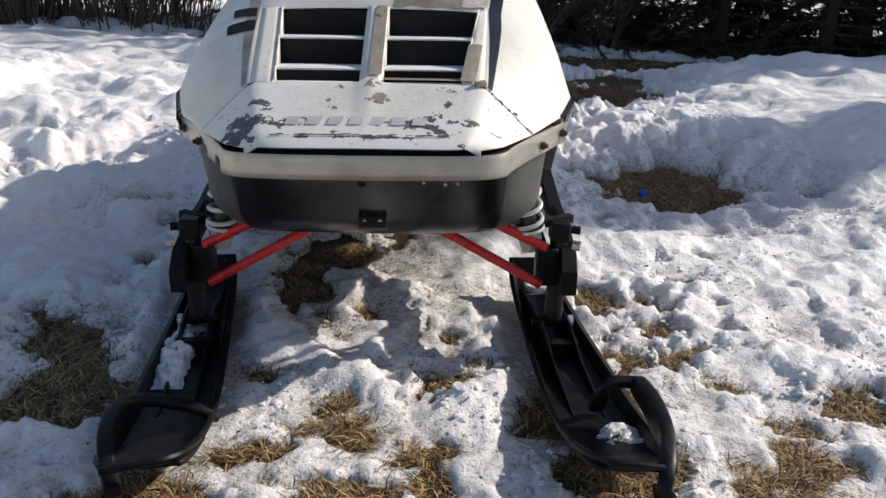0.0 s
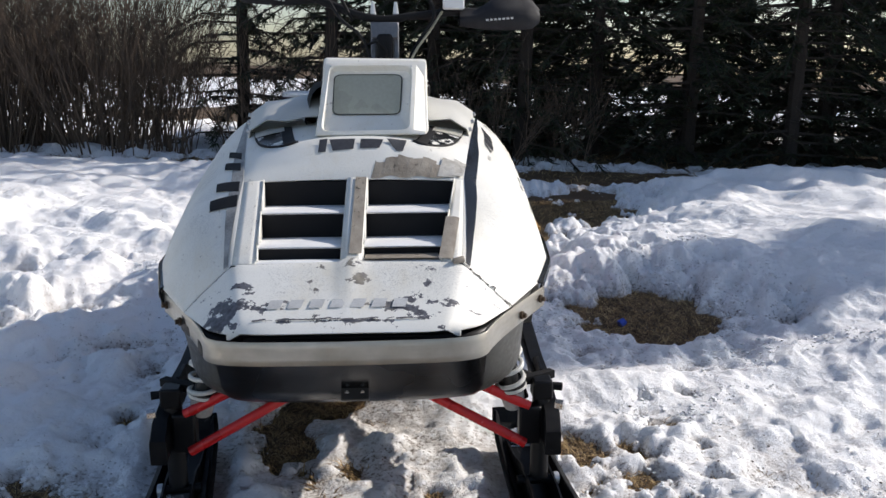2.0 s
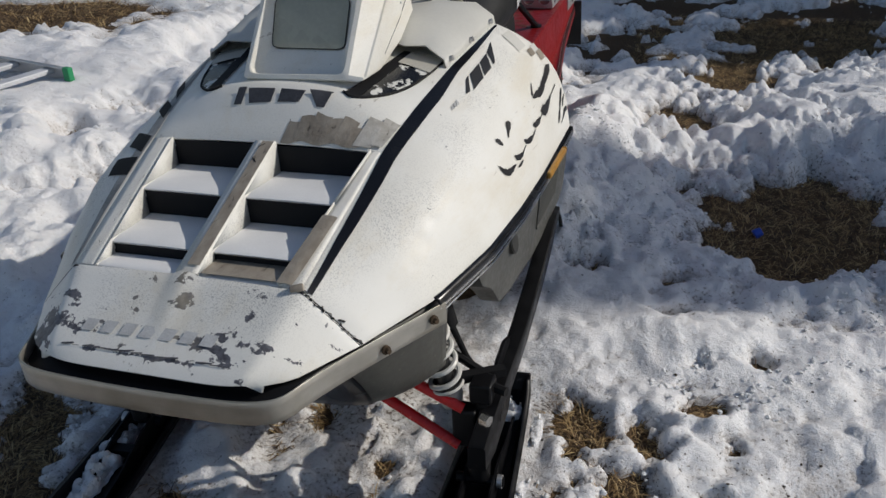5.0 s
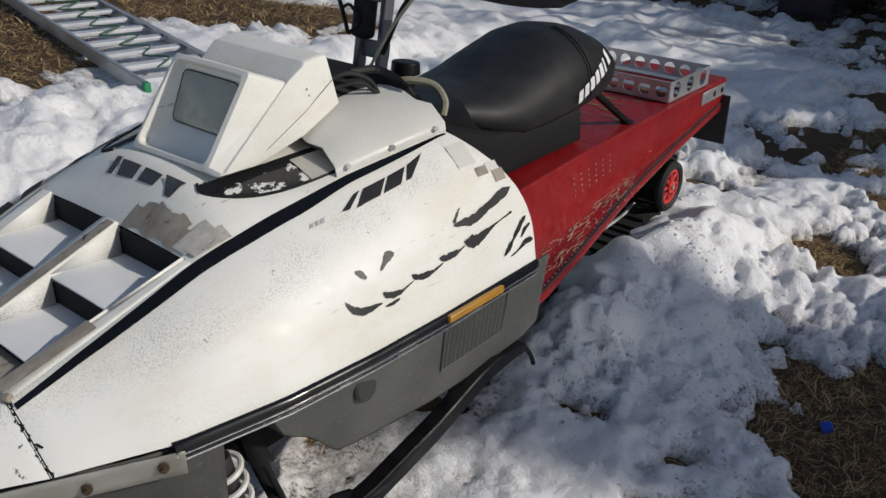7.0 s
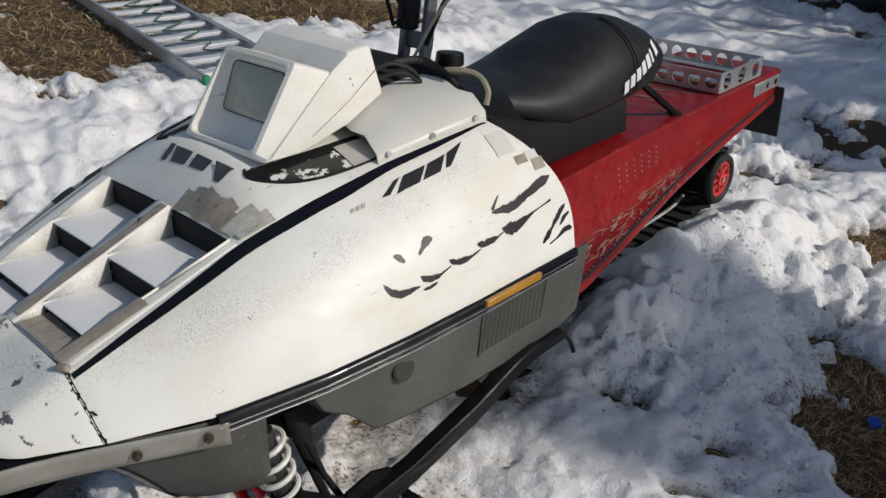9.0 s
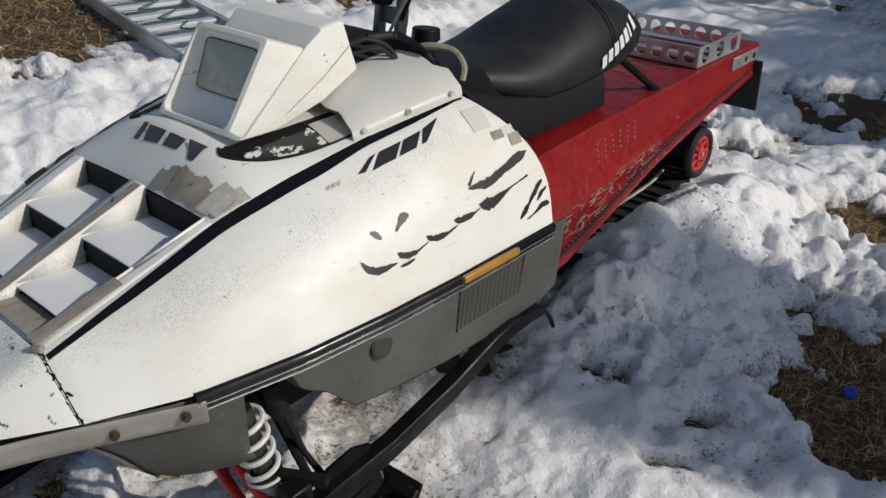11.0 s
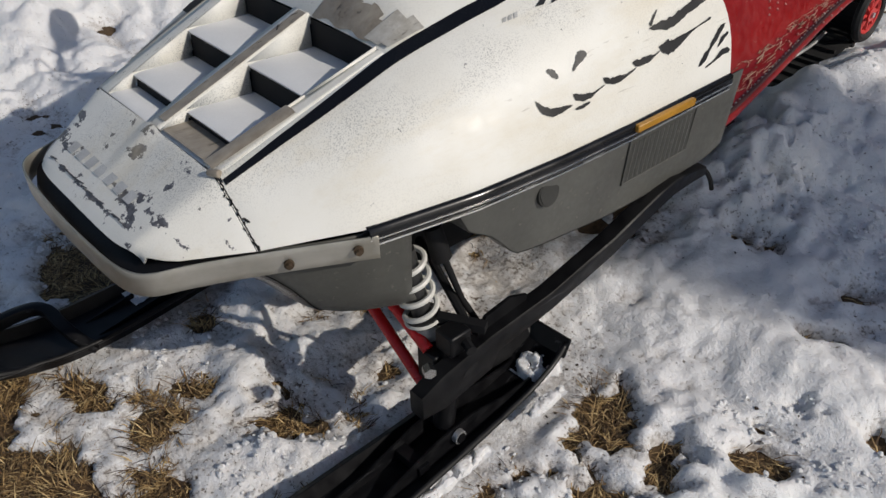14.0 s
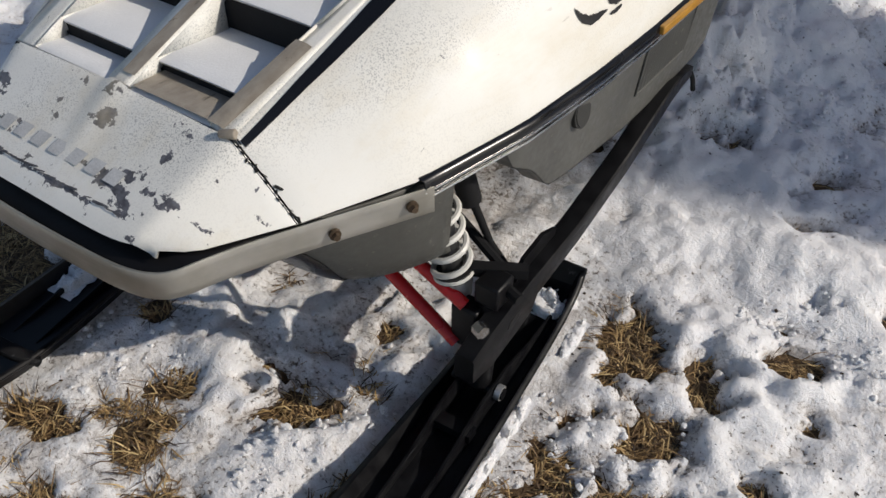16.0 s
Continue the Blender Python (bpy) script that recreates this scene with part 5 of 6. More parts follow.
# -- drilled aluminium rack
def drilled(bm, length, height, holes, r, m, t=0.004):
    """A thin upright plate with round holes through it."""
    outer = [bm.verts.new(m @ Vector((x, 0, z))) for x, z in ((0, 0), (length, 0), (length, height), (0, height))]
    edges = [bm.edges.new((outer[i], outer[(i + 1) % 4])) for i in range(4)]
    for k in range(holes):
        c = length * (k + 0.5) / holes
        ring = [bm.verts.new(m @ Vector((c + r * math.cos(a), 0, height * 0.5 + r * math.sin(a)))) for a in np.linspace(0, 2 * math.pi, 16, endpoint=False)]
        edges += [bm.edges.new((ring[i], ring[(i + 1) % 16])) for i in range(16)]
    bmesh.ops.triangle_fill(bm, use_beauty=True, use_dissolve=False, edges=edges)


rack = empty("cargo_rack")
rack.parent = sled
rack["label"] = "drilled aluminium cargo rack"
for name, length, holes, m in (("front_rail", 0.465, 7, Matrix.Translation((-0.25, 2.175, 0.695))), ("rear_rail", 0.465, 7, Matrix.Translation((-0.25, 2.53, 0.695))),
                               ("side_rail", 0.355, 3, Matrix.Translation((0.215, 2.175, 0.695)) @ pose(0, 0, 0, 0, 0, 90)), ("side_rail", 0.355, 3, Matrix.Translation((-0.25, 2.175, 0.695)) @ pose(0, 0, 0, 0, 0, 90))):
    bm = bmesh.new()
    drilled(bm, length, 0.075, holes, 0.024 if holes > 3 else 0.030, m)
    thicken(part(name, bm, ALU, rack, smooth=False), 0.004, 0)
for y in (2.192, 2.513):
    bm = bmesh.new()
    box(bm, (0.462, 0.03, 0.004), Matrix.Translation((-0.018, y, 0.697)))
    part("rack_flange", bm, ALU, rack)
for y in (2.26, 2.35, 2.44):
    bm = bmesh.new()
    box(bm, (0.462, 0.045, 0.004), Matrix.Translation((-0.018, y, 0.716)))
    part("rack_slat", bm, ALU, rack)

# -- track and rear wheels
def track_line(n=90):
    pts = []
    for a in np.linspace(90, 270, n // 4):
        pts.append((2.33 - 0.115 * math.cos(radians(a)) * 1.0, 0.316 + 0.115 * math.sin(radians(a))))
    low = [(2.25, 0.205), (2.1, 0.175), (1.6, 0.165), (1.15, 0.17), (0.95, 0.22), (0.80, 0.33), (0.82, 0.42), (0.95, 0.46)]
    return [Vector((0, y, z)) for y, z in pts] + curve([(0, y, z) for y, z in low], 7) + [Vector((0, 1.6, 0.45))]


line = track_line()
rows = [[p + Vector((x, 0, 0)) for x in (-0.19, -0.06, 0.06, 0.19)] for p in line + [line[0]]]
track = grid_part("track", rows, RUBBER, "black rubber drive track", t=0.012)
lug = None
acc = 0
for a, b in zip(line, line[1:]):
    d = b - a
    acc += d.length
    if acc > 0.05:
        acc = 0
        m = Matrix.Translation((a + b) / 2) @ d.to_track_quat("Y", "Z").to_matrix().to_4x4()
        if lug is None:
            bm = bmesh.new()
            box(bm, (0.36, 0.014, 0.05))
            lug = part("lug", bm, RUBBER, track)
            lug.matrix_local = m
        else:
            ob = new("lug", lug.data)
            ob.parent = track
            ob.matrix_local = m
for x in (-0.10, 0.10):
    bm = bmesh.new()
    tube(bm, curve([(x, 0.95, 0.30), (x, 1.1, 0.215), (x, 1.5, 0.20), (x, 2.1, 0.21), (x, 2.25, 0.24)], 6), 0.007, 8)
    part("slide_rail", bm, ALU, sled, "pale slide rail inside the track")
for s in (1, -1):
    wheel = empty("idler_wheel")
    wheel.parent = sled
    wheel["label"] = "red spoked rear idler wheel with black tyre"
    x = s * 0.205
    bm = bmesh.new()
    ring = [(x, 2.33 + 0.087 * math.cos(a), 0.316 + 0.087 * math.sin(a)) for a in np.linspace(0, 2 * math.pi, 29)]
    tube(bm, ring, 0.017, 8)
    part("tyre", bm, RUBBER, wheel)
    bm = bmesh.new()
    tube(bm, [(x, 2.33 + 0.066 * math.cos(a), 0.316 + 0.066 * math.sin(a)) for a in np.linspace(0, 2 * math.pi, 25)], 0.009, 6)
    for a in np.linspace(0, 2 * math.pi, 8, endpoint=False):
        cyl(bm, (x, 2.33 + 0.02 * math.cos(a), 0.316 + 0.02 * math.sin(a)), (x, 2.33 + 0.066 * math.cos(a), 0.316 + 0.066 * math.sin(a)), 0.007, seg=6)
    cyl(bm, (x - 0.012, 2.33, 0.316), (x + 0.012, 2.33, 0.316), 0.026, seg=16)
    part("rim", bm, WHEELRED, wheel)
    bm = bmesh.new()
    cyl(bm, (x - 0.02, 2.33, 0.316), (x + 0.02, 2.33, 0.316), 0.010, seg=10)
    part("axle", bm, ALU, wheel)

# -- front suspension, each side
def suspension(s):
    sp = Vector((s * 0.455, 0.03, 0.10))
    topv = Vector((s * 0.462, 0.055, 0.345))
    bm = bmesh.new()
    cyl(bm, sp, topv, 0.024, 0.022, seg=14)
    box(bm, (0.05, 0.055, 0.05), Matrix.Translation(topv + Vector((0, 0, -0.01))))
    box(bm, (0.055, 0.04, 0.10), Matrix.Translation((s * 0.428, 0.03, 0.25)))
    spindle = bevel(part("spindle", bm, BLACK, sled, "black cast ski spindle"), 0.005)
    bm = bmesh.new()
    box(bm, (0.10, 0.022, 0.02), Matrix.Translation((s * 0.455, 0.085, 0.352)) @ pose(0, 0, 0, 0, 0, 30 * s))
    cyl(bm, (s * 0.47, 0.07, 0.335), (s * 0.515, 0.055, 0.335), 0.011, seg=8)
    part("steering_arm", bm, MATT, spindle)
    bm = bmesh.new()
    cyl(bm, (s * 0.482, -0.03, 0.325), (s * 0.500, -0.038, 0.325), 0.013, seg=6)
    part("nut", bm, CHROME, spindle, "bright nut")
    for a, b in (((s * 0.425, 0.02, 0.30), (s * 0.19, 0.02, 0.415)), ((s * 0.415, 0.01, 0.205), (s * 0.06, 0.03, 0.40))):
        bm = bmesh.new()
        cyl(bm, a, b, 0.0125, seg=12)
        part("radius_rod", bm, RODRED, sled, "bright red radius rod")
    bm = bmesh.new()
    tube(bm, [(s * 0.45, 0.10, 0.345), (s * 0.30, 0.14, 0.40), (s * 0.2, 0.16, 0.43)], 0.010, 8)
    part("tie_rod", bm, MATT, sled, "black tie rod")
    bm = bmesh.new()
    tube(bm, [(s * 0.365, 0.09, 0.54), (s * 0.375, 0.105, 0.46), (s * 0.380, 0.11, 0.452), (s * 0.405, 0.13, 0.36), (s * 0.425, 0.15, 0.305), (s * 0.43, 0.155, 0.27)], [0.020, 0.022, 0.008, 0.007, 0.008, 0.016], 10)
    part("brace_rod", bm, MATT, sled, "black diagonal rod")
    # trailing arm: a box beam that rises to the rear
    pts = [(s * 0.474, -0.055, 0.232), (s * 0.480, 0.0, 0.248), (s * 0.483, 0.125, 0.276), (s * 0.484, 0.145, 0.296), (s * 0.485, 0.30, 0.313), (s * 0.485, 0.50, 0.356), (s * 0.484, 0.65, 0.402), (s * 0.480, 0.72, 0.412), (s * 0.472, 0.80, 0.402), (s * 0.465, 0.87, 0.388)]
    rr = []
    for i, p in enumerate(pts):
        p = Vector(p)
        w, h = 0.020, (0.030, 0.046, 0.046, 0.028, 0.024, 0.024, 0.023, 0.021, 0.017, 0.013)[i]
        rr.append(round_ring([p + Vector((-w, 0, -h)), p + Vector((w, 0, -h)), p + Vector((w, 0, h)), p + Vector((-w, 0, h))], 0.07, 1))
    arm = loft("trailing_arm", rr, SKI, sled, "black box-section trailing arm", cap_start=True)
    bm = bmesh.new()
    prism(bm, [(0, 0), (0.16, 0.02), (0.17, 0.065), (0.12, 0.085), (0.05, 0.075)], Matrix.Translation((s * 0.470, 0.08, 0.280)) @ Matrix(((0, 0, 1, 0), (1, 0, 0, 0), (0, 1, 0, 0), (0, 0, 0, 1))), 0.008)
    part("gusset", bm, SKI, arm)
    bm = bmesh.new()
    prism(bm, [(0.0, 0.0), (0.006, 0.010), (0.044, 0.022), (0.050, 0.014), (0.044, 0.004), (0.006, -0.008)], Matrix.Translation((s * 0.5005 - 0.0015, 0.045, 0.262)) @ Matrix(((0, 0, 1, 0), (1, 0, 0, 0), (0, 1, 0, 0), (0, 0, 0, 1))), 0.003)
    part("slot", bm, DARK, arm, "oval slot in the arm")
    bm = bmesh.new()
    tube(bm, curve([(s * 0.465, 0.86, 0.392), (s * 0.472, 0.89, 0.375), (s * 0.478, 0.91, 0.345), (s * 0.480, 0.925, 0.31)], 5), 0.006, 7)
    part("stop_cable", bm, MATT, arm)
    # shock absorber
    shock = empty("shock_absorber")
    shock.parent = sled
    shock["label"] = "coil-over shock with pale spring" if s > 0 else "coil-over shock with white banded spring"
    a, b = Vector((s * 0.356, 0.026, 0.51)), Vector((s * 0.392, 0.052, 0.285))
    ax = (b - a).normalized()
    bm = bmesh.new()
    cyl(bm, a, a.lerp(b, 0.8), 0.021, seg=14)
    cyl(bm, a.lerp(b, 0.70), a.lerp(b, 0.76), 0.038, seg=18)
    part("damper", bm, plain("dirty_damper", (0.05, 0.05, 0.05), 0.4, 0.4), shock)
    bm = bmesh.new()
    cyl(bm, a.lerp(b, 0.76), a.lerp(b, 0.88), 0.031, 0.030, seg=18)
    cyl(bm, a.lerp(b, 0.885), a.lerp(b, 0.99), 0.029, 0.024, seg=18)
    part("spring_cup", bm, plain("pale_cup_metal", (0.48, 0.47, 0.44), 0.5, 0.2, vary=0.35), shock, "pale grey lower spring cup")
    bm = bmesh.new()
    side = ax.orthogonal().normalized()
    up = ax.cross(side)
    turns, n = 4.2, 100
    tube(bm, [a.lerp(b, 0.04 + 0.68 * i / n) + (side * math.cos(2 * math.pi * turns * i / n) + up * math.sin(2 * math.pi * turns * i / n)) * 0.035 for i in range(n + 1)], 0.0060, 7)
    tube(bm, [a.lerp(b, 0.735) + (side * math.cos(2 * math.pi * i / 24) + up * math.sin(2 * math.pi * i / 24)) * 0.034 for i in range(25)], 0.0065, 7)
    part("spring", bm, SPRING, shock, "pale painted coil spring")


suspension(1)
suspension(-1)


# -- skis
def ski(s):
    root = Matrix.Translation((s * 0.455, 0.03, 0)) @ pose(0, 0, 0, 0, 0, 3.0 if s > 0 else 6.5)
    thing = empty("ski")
    thing.parent = sled
    thing.matrix_local = root
    thing["label"] = "black plastic ski with looped tip"
    L = [(0.345, 0.060, 0.104), (0.30, 0.066, 0.078), (0.2, 0.070, 0.052), (0.0, 0.078, 0.042), (-0.25, 0.088, 0.042), (-0.42, 0.092, 0.048), (-0.54, 0.092, 0.066), (-0.63, 0.088, 0.094), (-0.70, 0.080, 0.122), (-0.735, 0.066, 0.138)]
    pts = curve([(y, w, z) for y, w, z in L], 4)
    rows = []
    for p in pts:
        y, w, z = p
        k = min(1, max(0, (y + 0.74) / 0.15))
        lip = 0.030 * k
        rows.append([Vector((x, y, z + dz)) for x, dz in ((-w, lip), (-w + 0.004, lip + 0.002), (-w + 0.014, 0.003), (-0.02, 0.0), (0.02, 0.0), (w - 0.014, 0.003), (w - 0.004, lip + 0.002), (w, lip))])
    v, f = sheet(rows)
    thicken(raw("blade", v, f, SKI, thing), 0.010)
    bm = bmesh.new()
    box(bm, (0.125, 0.010, 0.050), Matrix.Translation((0, 0.343, 0.122)) @ pose(0, 0, 0, -28))
    bevel(part("tail_wall", bm, SKI, thing), 0.004)
    for x in (-0.034, 0.034):
        bm = bmesh.new()
        pr = [(x, 0.27, 0.082), (x, 0.15, 0.090), (x, 0.05, 0.115), (x, -0.06, 0.110), (x, -0.2, 0.075), (x, -0.42, 0.060)]
        rr = [round_ring([Vector((x - 0.004, y, 0.040)), Vector((x + 0.004, y, 0.040)), Vector((x + 0.004, y, z)), Vector((x - 0.004, y, z))], 0.2, 1) for x, y, z in pr]
        bm.free()
        loft("stiffener", rr, SKI, thing)
    bm = bmesh.new()
    box(bm, (0.09, 0.028, 0.02), Matrix.Translation((0, -0.10, 0.075)))
    part("saddle", bm, SKI, thing)
    bm = bmesh.new()
    cyl(bm, (-0.055, 0.0, 0.095), (0.055, 0.0, 0.095), 0.012, seg=10)
    part("pivot_bolt", bm, SKI, thing)
    bm = bmesh.new()
    cyl(bm, (0.040 * s, 0.0, 0.095), (0.052 * s, 0.0, 0.095), 0.016, seg=12)
    part("washer", bm, ALU, thing, "bright washer")
    # the looped handle on the outer half of the tip
    if s > 0:
        lp = [(0.016, -0.400, 0.070), (0.020, -0.420, 0.120), (0.034, -0.430, 0.146), (0.072, -0.432, 0.150), (0.084, -0.440, 0.150), (0.087, -0.455, 0.150), (0.086, -0.55, 0.154), (0.074, -0.66, 0.150), (0.048, -0.745, 0.134), (0.040, -0.762, 0.100)]
    else:
        lp = [(0.085, -0.455, 0.070), (0.068, -0.480, 0.105), (0.020, -0.492, 0.130), (-0.040, -0.492, 0.140), (-0.074, -0.525, 0.146), (-0.078, -0.62, 0.148), (-0.062, -0.70, 0.136), (-0.042, -0.755, 0.110)]
    lp = curve(lp, 5)
    rr = []
    for i, p in enumerate(lp):
        k = i / (len(lp) - 1)
        w, h = 0.017 - 0.003 * k, 0.009 + (0.020 if s > 0 else 0.008) * max(0, min(1, 3 * (k - 0.35)))
        d = (lp[min(i + 1, len(lp) - 1)] - lp[max(0, i - 1)]).normalized()
        xx = Vector((0, 0, 1)).cross(d)
        xx = xx.normalized() if xx.length > 0.3 else Vector((1, 0, 0))
        upv = d.cross(xx).normalized()
        rr.append(round_ring([p - xx * w - upv * h, p + xx * w - upv * h, p + xx * w + upv * h, p - xx * w + upv * h], 0.25, 2))
    loft("tip_loop", rr, SKI, thing)
    bm = bmesh.new()
    tube(bm, curve([(-s * 0.085, -0.60, 0.112), (-s * 0.078, -0.68, 0.142), (-s * 0.05, -0.735, 0.158), (0, -0.752, 0.160), (s * 0.06, -0.75, 0.15)], 5), 0.008, 8)
    part("tip_rim", bm, SKI, thing, "worn rounded rim")


ski(1)
ski(-1)

# ---- loose snow on the skis ----
def snow_heap(name, cx, cy, lx, ly, h, z, turn, seed, label):
    rows = []
    for i in range(49):
        row = []
        for j in range(19):
            u, v = i / 24 - 1, j / 9 - 1
            r = math.sqrt(u * u + v * v)
            q = noise.fractal(Vector((u * ly * 38 + seed, v * lx * 38, seed)), 0.7, 2.0, 4)
            e = max(0, 1 - r ** 3) * min(1, max(0, 0.75 + 1.5 * q))
            p = pose(0, 0, 0, 0, 0, turn) @ Vector((v * lx * (1 + 0.25 * q), u * ly, 0))
            row.append(Vector((cx + p.x, cy + p.y, z + h * (0.45 + 0.7 * abs(q)) * e - 0.014 * (e < 0.12))))
        rows.append(row)
    v, f = sheet(rows)
    return tagged(raw(name, v, f, SNOW), label, "snow")


snow_heap("snow_lump", -0.462, 1.90, 0.036, 0.17, 0.030, 0.058, 6, 1.3, "packed snow lying in the black ski")
snow_heap("snow_lump", 0.560, 1.94, 0.016, 0.15, 0.008, 0.076, 3, 4.1, "icy snow on the ski's edge")
snow_heap("snow_lump", 0.550, 2.27, 0.014, 0.06, 0.007, 0.080, 3, 2.6, "icy crumbs on the ski's edge")
snow_heap("snow_lump", 0.530, 1.50, 0.050, 0.07, 0.014, 0.088, 3, 7.7, "icy snow lump lying in the ski tip")
snow_heap("snow_lump", 0.470, 2.325, 0.045, 0.055, 0.022, 0.096, 3, 9.7, "small snow lump on the ski tail")


# ---- dead grass ----
def straw(name, count, x0, x1, y0, y1, seed, size, mat, label):
    rs = np.random.RandomState(seed)
    x, y = rs.uniform(x0, x1, count), rs.uniform(y0, y1, count)
    keep = (snow_depth(x, y) < 0.004)
    x, y = x[keep], y[keep]
    n = len(x)
    z = ground_height(x, y) - 0.004
    clump = 6.3 * fbm(x, y, 7, 2, 77)
    a = clump * 2.2 + rs.normal(0, 1.0, n)
    L = size * rs.uniform(0.5, 1.5, n)
    lift = np.abs(rs.normal(0.03, 0.13, n))
    w = 0.0007 + 0.0009 * rs.rand(n)
    if size > 0.1:
        w = w * 2.6
    dx, dy = np.cos(a), np.sin(a)
    bend = rs.normal(0, 0.25, n)
    mx, my = x + dx * L * 0.5 - dy * bend * L * 0.3, y + dy * L * 0.5 + dx * bend * L * 0.3
    tx, ty = x + dx * L, y + dy * L
    zm, zt = z + 0.010 + L * lift * 0.7, z + 0.006 + L * lift
    px, py = -dy * w, dx * w
    v = np.stack([np.stack([x + px, y + py, z], -1), np.stack([x - px, y - py, z], -1), np.stack([mx + px, my + py, zm], -1), np.stack([mx - px, my - py, zm], -1), np.stack([tx, ty, zt], -1)], 1).reshape(-1, 3)
    b = np.arange(n)[:, None] * 5
    f = [tuple(q) for q in (b + np.array([0, 1, 3, 2])).tolist()] + [tuple(q) for q in (b + np.array([2, 3, 4])).tolist()]
    ob = raw(name, v.tolist(), f, mat, smooth=False)
    return tagged(ob, label, "grass", kind="stuff")


def make_straw():
    m = Mat("dead_straw", 0.7)
    g = m.nt.nodes.new("ShaderNodeNewGeometry").outputs["Random Per Island"]
    m.color(m.ramp(g, (0.0, (0.030, 0.018, 0.010)), (0.40, (0.14, 0.082, 0.036)), (0.75, (0.40, 0.255, 0.105)), (1.0, (0.66, 0.49, 0.24))))
    return m.m


STRAW = make_straw()
straw("dead_grass", 190000, -1.3, 1.9, 0.75, 2.75, 5, 0.055, STRAW, "tangled straw-coloured dead grass near the skis")
straw("dead_grass", 90000, 0.4, 2.2, 2.9, 7.2, 6, 0.06, STRAW, "tangled dead grass in hollows of the snow")
straw("dead_grass", 45000, -7.5, -2.0, 2.6, 7.5, 8, 0.11, STRAW, "dead tan lawn around the ladder")
straw("dead_grass", 16000, -4.5, 6.0, 7.8, 11.5, 9, 0.14, STRAW, "dead grass along the tree row")


def scatter(name, count, box2, seed, small, large, flat, mat, label, category, rise, clump):
    """Many small uneven lumps lying on the snow, thicker in clusters."""
    rs = np.random.RandomState(seed)
    x, y = rs.uniform(box2[0], box2[1], count), rs.uniform(box2[2], box2[3], count)
    d = snow_depth(x, y)
    keep = (d > 0.004) & ~((np.abs(x - 0.1) < 0.36) & (np.abs(y - 2.75) < 0.5)) & (fbm(x, y, 3.5, 4, seed, 0.65) > clump + 0.25 * rs.rand(count) - 0.25 * bare(x, y)[1])
    x, y, d = x[keep], y[keep], d[keep]
    n = len(x)
    ico = bmesh.new()
    bmesh.ops.create_icosphere(ico, subdivisions=1, radius=1.0)
    bv = np.array([v.co[:] for v in ico.verts])
    bf = np.array([[v.index for v in f.verts] for f in ico.faces])
    ico.free()
    size = small + (large - small) * rs.rand(n) ** 3
    p = bv[None] * (0.7 + 0.6 * rs.rand(n, len(bv), 1)) * size[:, None, None] * np.stack([0.7 + 0.8 * rs.rand(n), 0.7 + 0.8 * rs.rand(n), np.full(n, flat)], -1)[:, None]
    a = rs.uniform(0, 6.28, n)
    c, s = np.cos(a)[:, None], np.sin(a)[:, None]
    q = np.stack([p[..., 0] * c - p[..., 1] * s + x[:, None], p[..., 0] * s + p[..., 1] * c + y[:, None], p[..., 2] + (ground_height(x, y) + d + size * rise)[:, None]], -1)
    f = (bf[None] + (np.arange(n) * len(bv))[:, None, None]).reshape(-1, 3)
    return tagged(raw(name, q.reshape(-1, 3).tolist(), f.tolist(), mat, smooth=False), label, category, kind="stuff")


LITTER = plain("dark_litter", (0.045, 0.030, 0.020), 0.9, vary=0.5, scale=20)
scatter("snow_crumbs", 42000, (-1.2, 2.0, 1.0, 4.8), 11, 0.0015, 0.0085, 0.7, SNOW, "loose crumbs of melting snow", "snow", 0.35, 0.10)
scatter("soil_crumbs", 9000, (-1.6, 2.0, 1.0, 4.8), 12, 0.0010, 0.0042, 0.5, LITTER, "dark specks of soil and leaf litter on the snow", "litter", 0.2, 0.16)


# ---- ladder ----
LAD = Matrix.Translation((-2.60, 3.79, 0.16)) @ pose(0, 0, 0, 0, 0, 167.5)
ladder = tagged(empty("ladder", LAD), "aluminium ladder lying on the dead lawn", "ladder")
LW, LL = 0.55, 4.3
for w in (0.0, -LW):
    bm = bmesh.new()
    box(bm, (LL, 0.006, 0.085), Matrix.Translation((LL / 2, w, 0.0425)))
    for z in (0.003, 0.082):
        box(bm, (LL, 0.028, 0.006), Matrix.Translation((LL / 2, w - math.copysign(0.012, w + 0.1), z)))
    part("rail", bm, ALU, ladder)
    bm = bmesh.new()
    box(bm, (0.05, 0.036, 0.095), Matrix.Translation((0.0, w - math.copysign(0.010, w + 0.1), 0.0425)))
    bevel(part("end_cap", bm, GREEN, ladder, "green plastic end cap"), 0.006)
for i in range(14):
    bm = bmesh.new()
    box(bm, (0.075, LW, 0.028), Matrix.Translation((0.16 + 0.305 * i, -LW / 2, 0.055)))
    bevel(part("rung", bm, OXIDE, ladder), 0.006)
bm = bmesh.new()
pts = []
for i in range(27):
    pts.append((0.3 + 0.152 * i, -LW * (0.35 + 0.28 * (i % 2)) + 0.03 * math.sin(i * 2.3), 0.088 if i % 2 else 0.076))
tube(bm, curve(pts, 3), 0.006, 5)
part("cord", bm, plain("dark_green_cord", (0.05, 0.12, 0.07), 0.7), ladder, "dark green cord laced over the rungs")

# ---- litter ----
bm = bmesh.new()
cyl(bm, (1.10, 3.60, 0.03), (1.125, 3.61, 0.045), 0.02, 0.016, seg=14)
tagged(bevel(part("bottle_cap", bm, plain("blue_plastic", (0.02, 0.07, 0.45), 0.35)), 0.003), "blue plastic cap lying in dead grass", "litter")


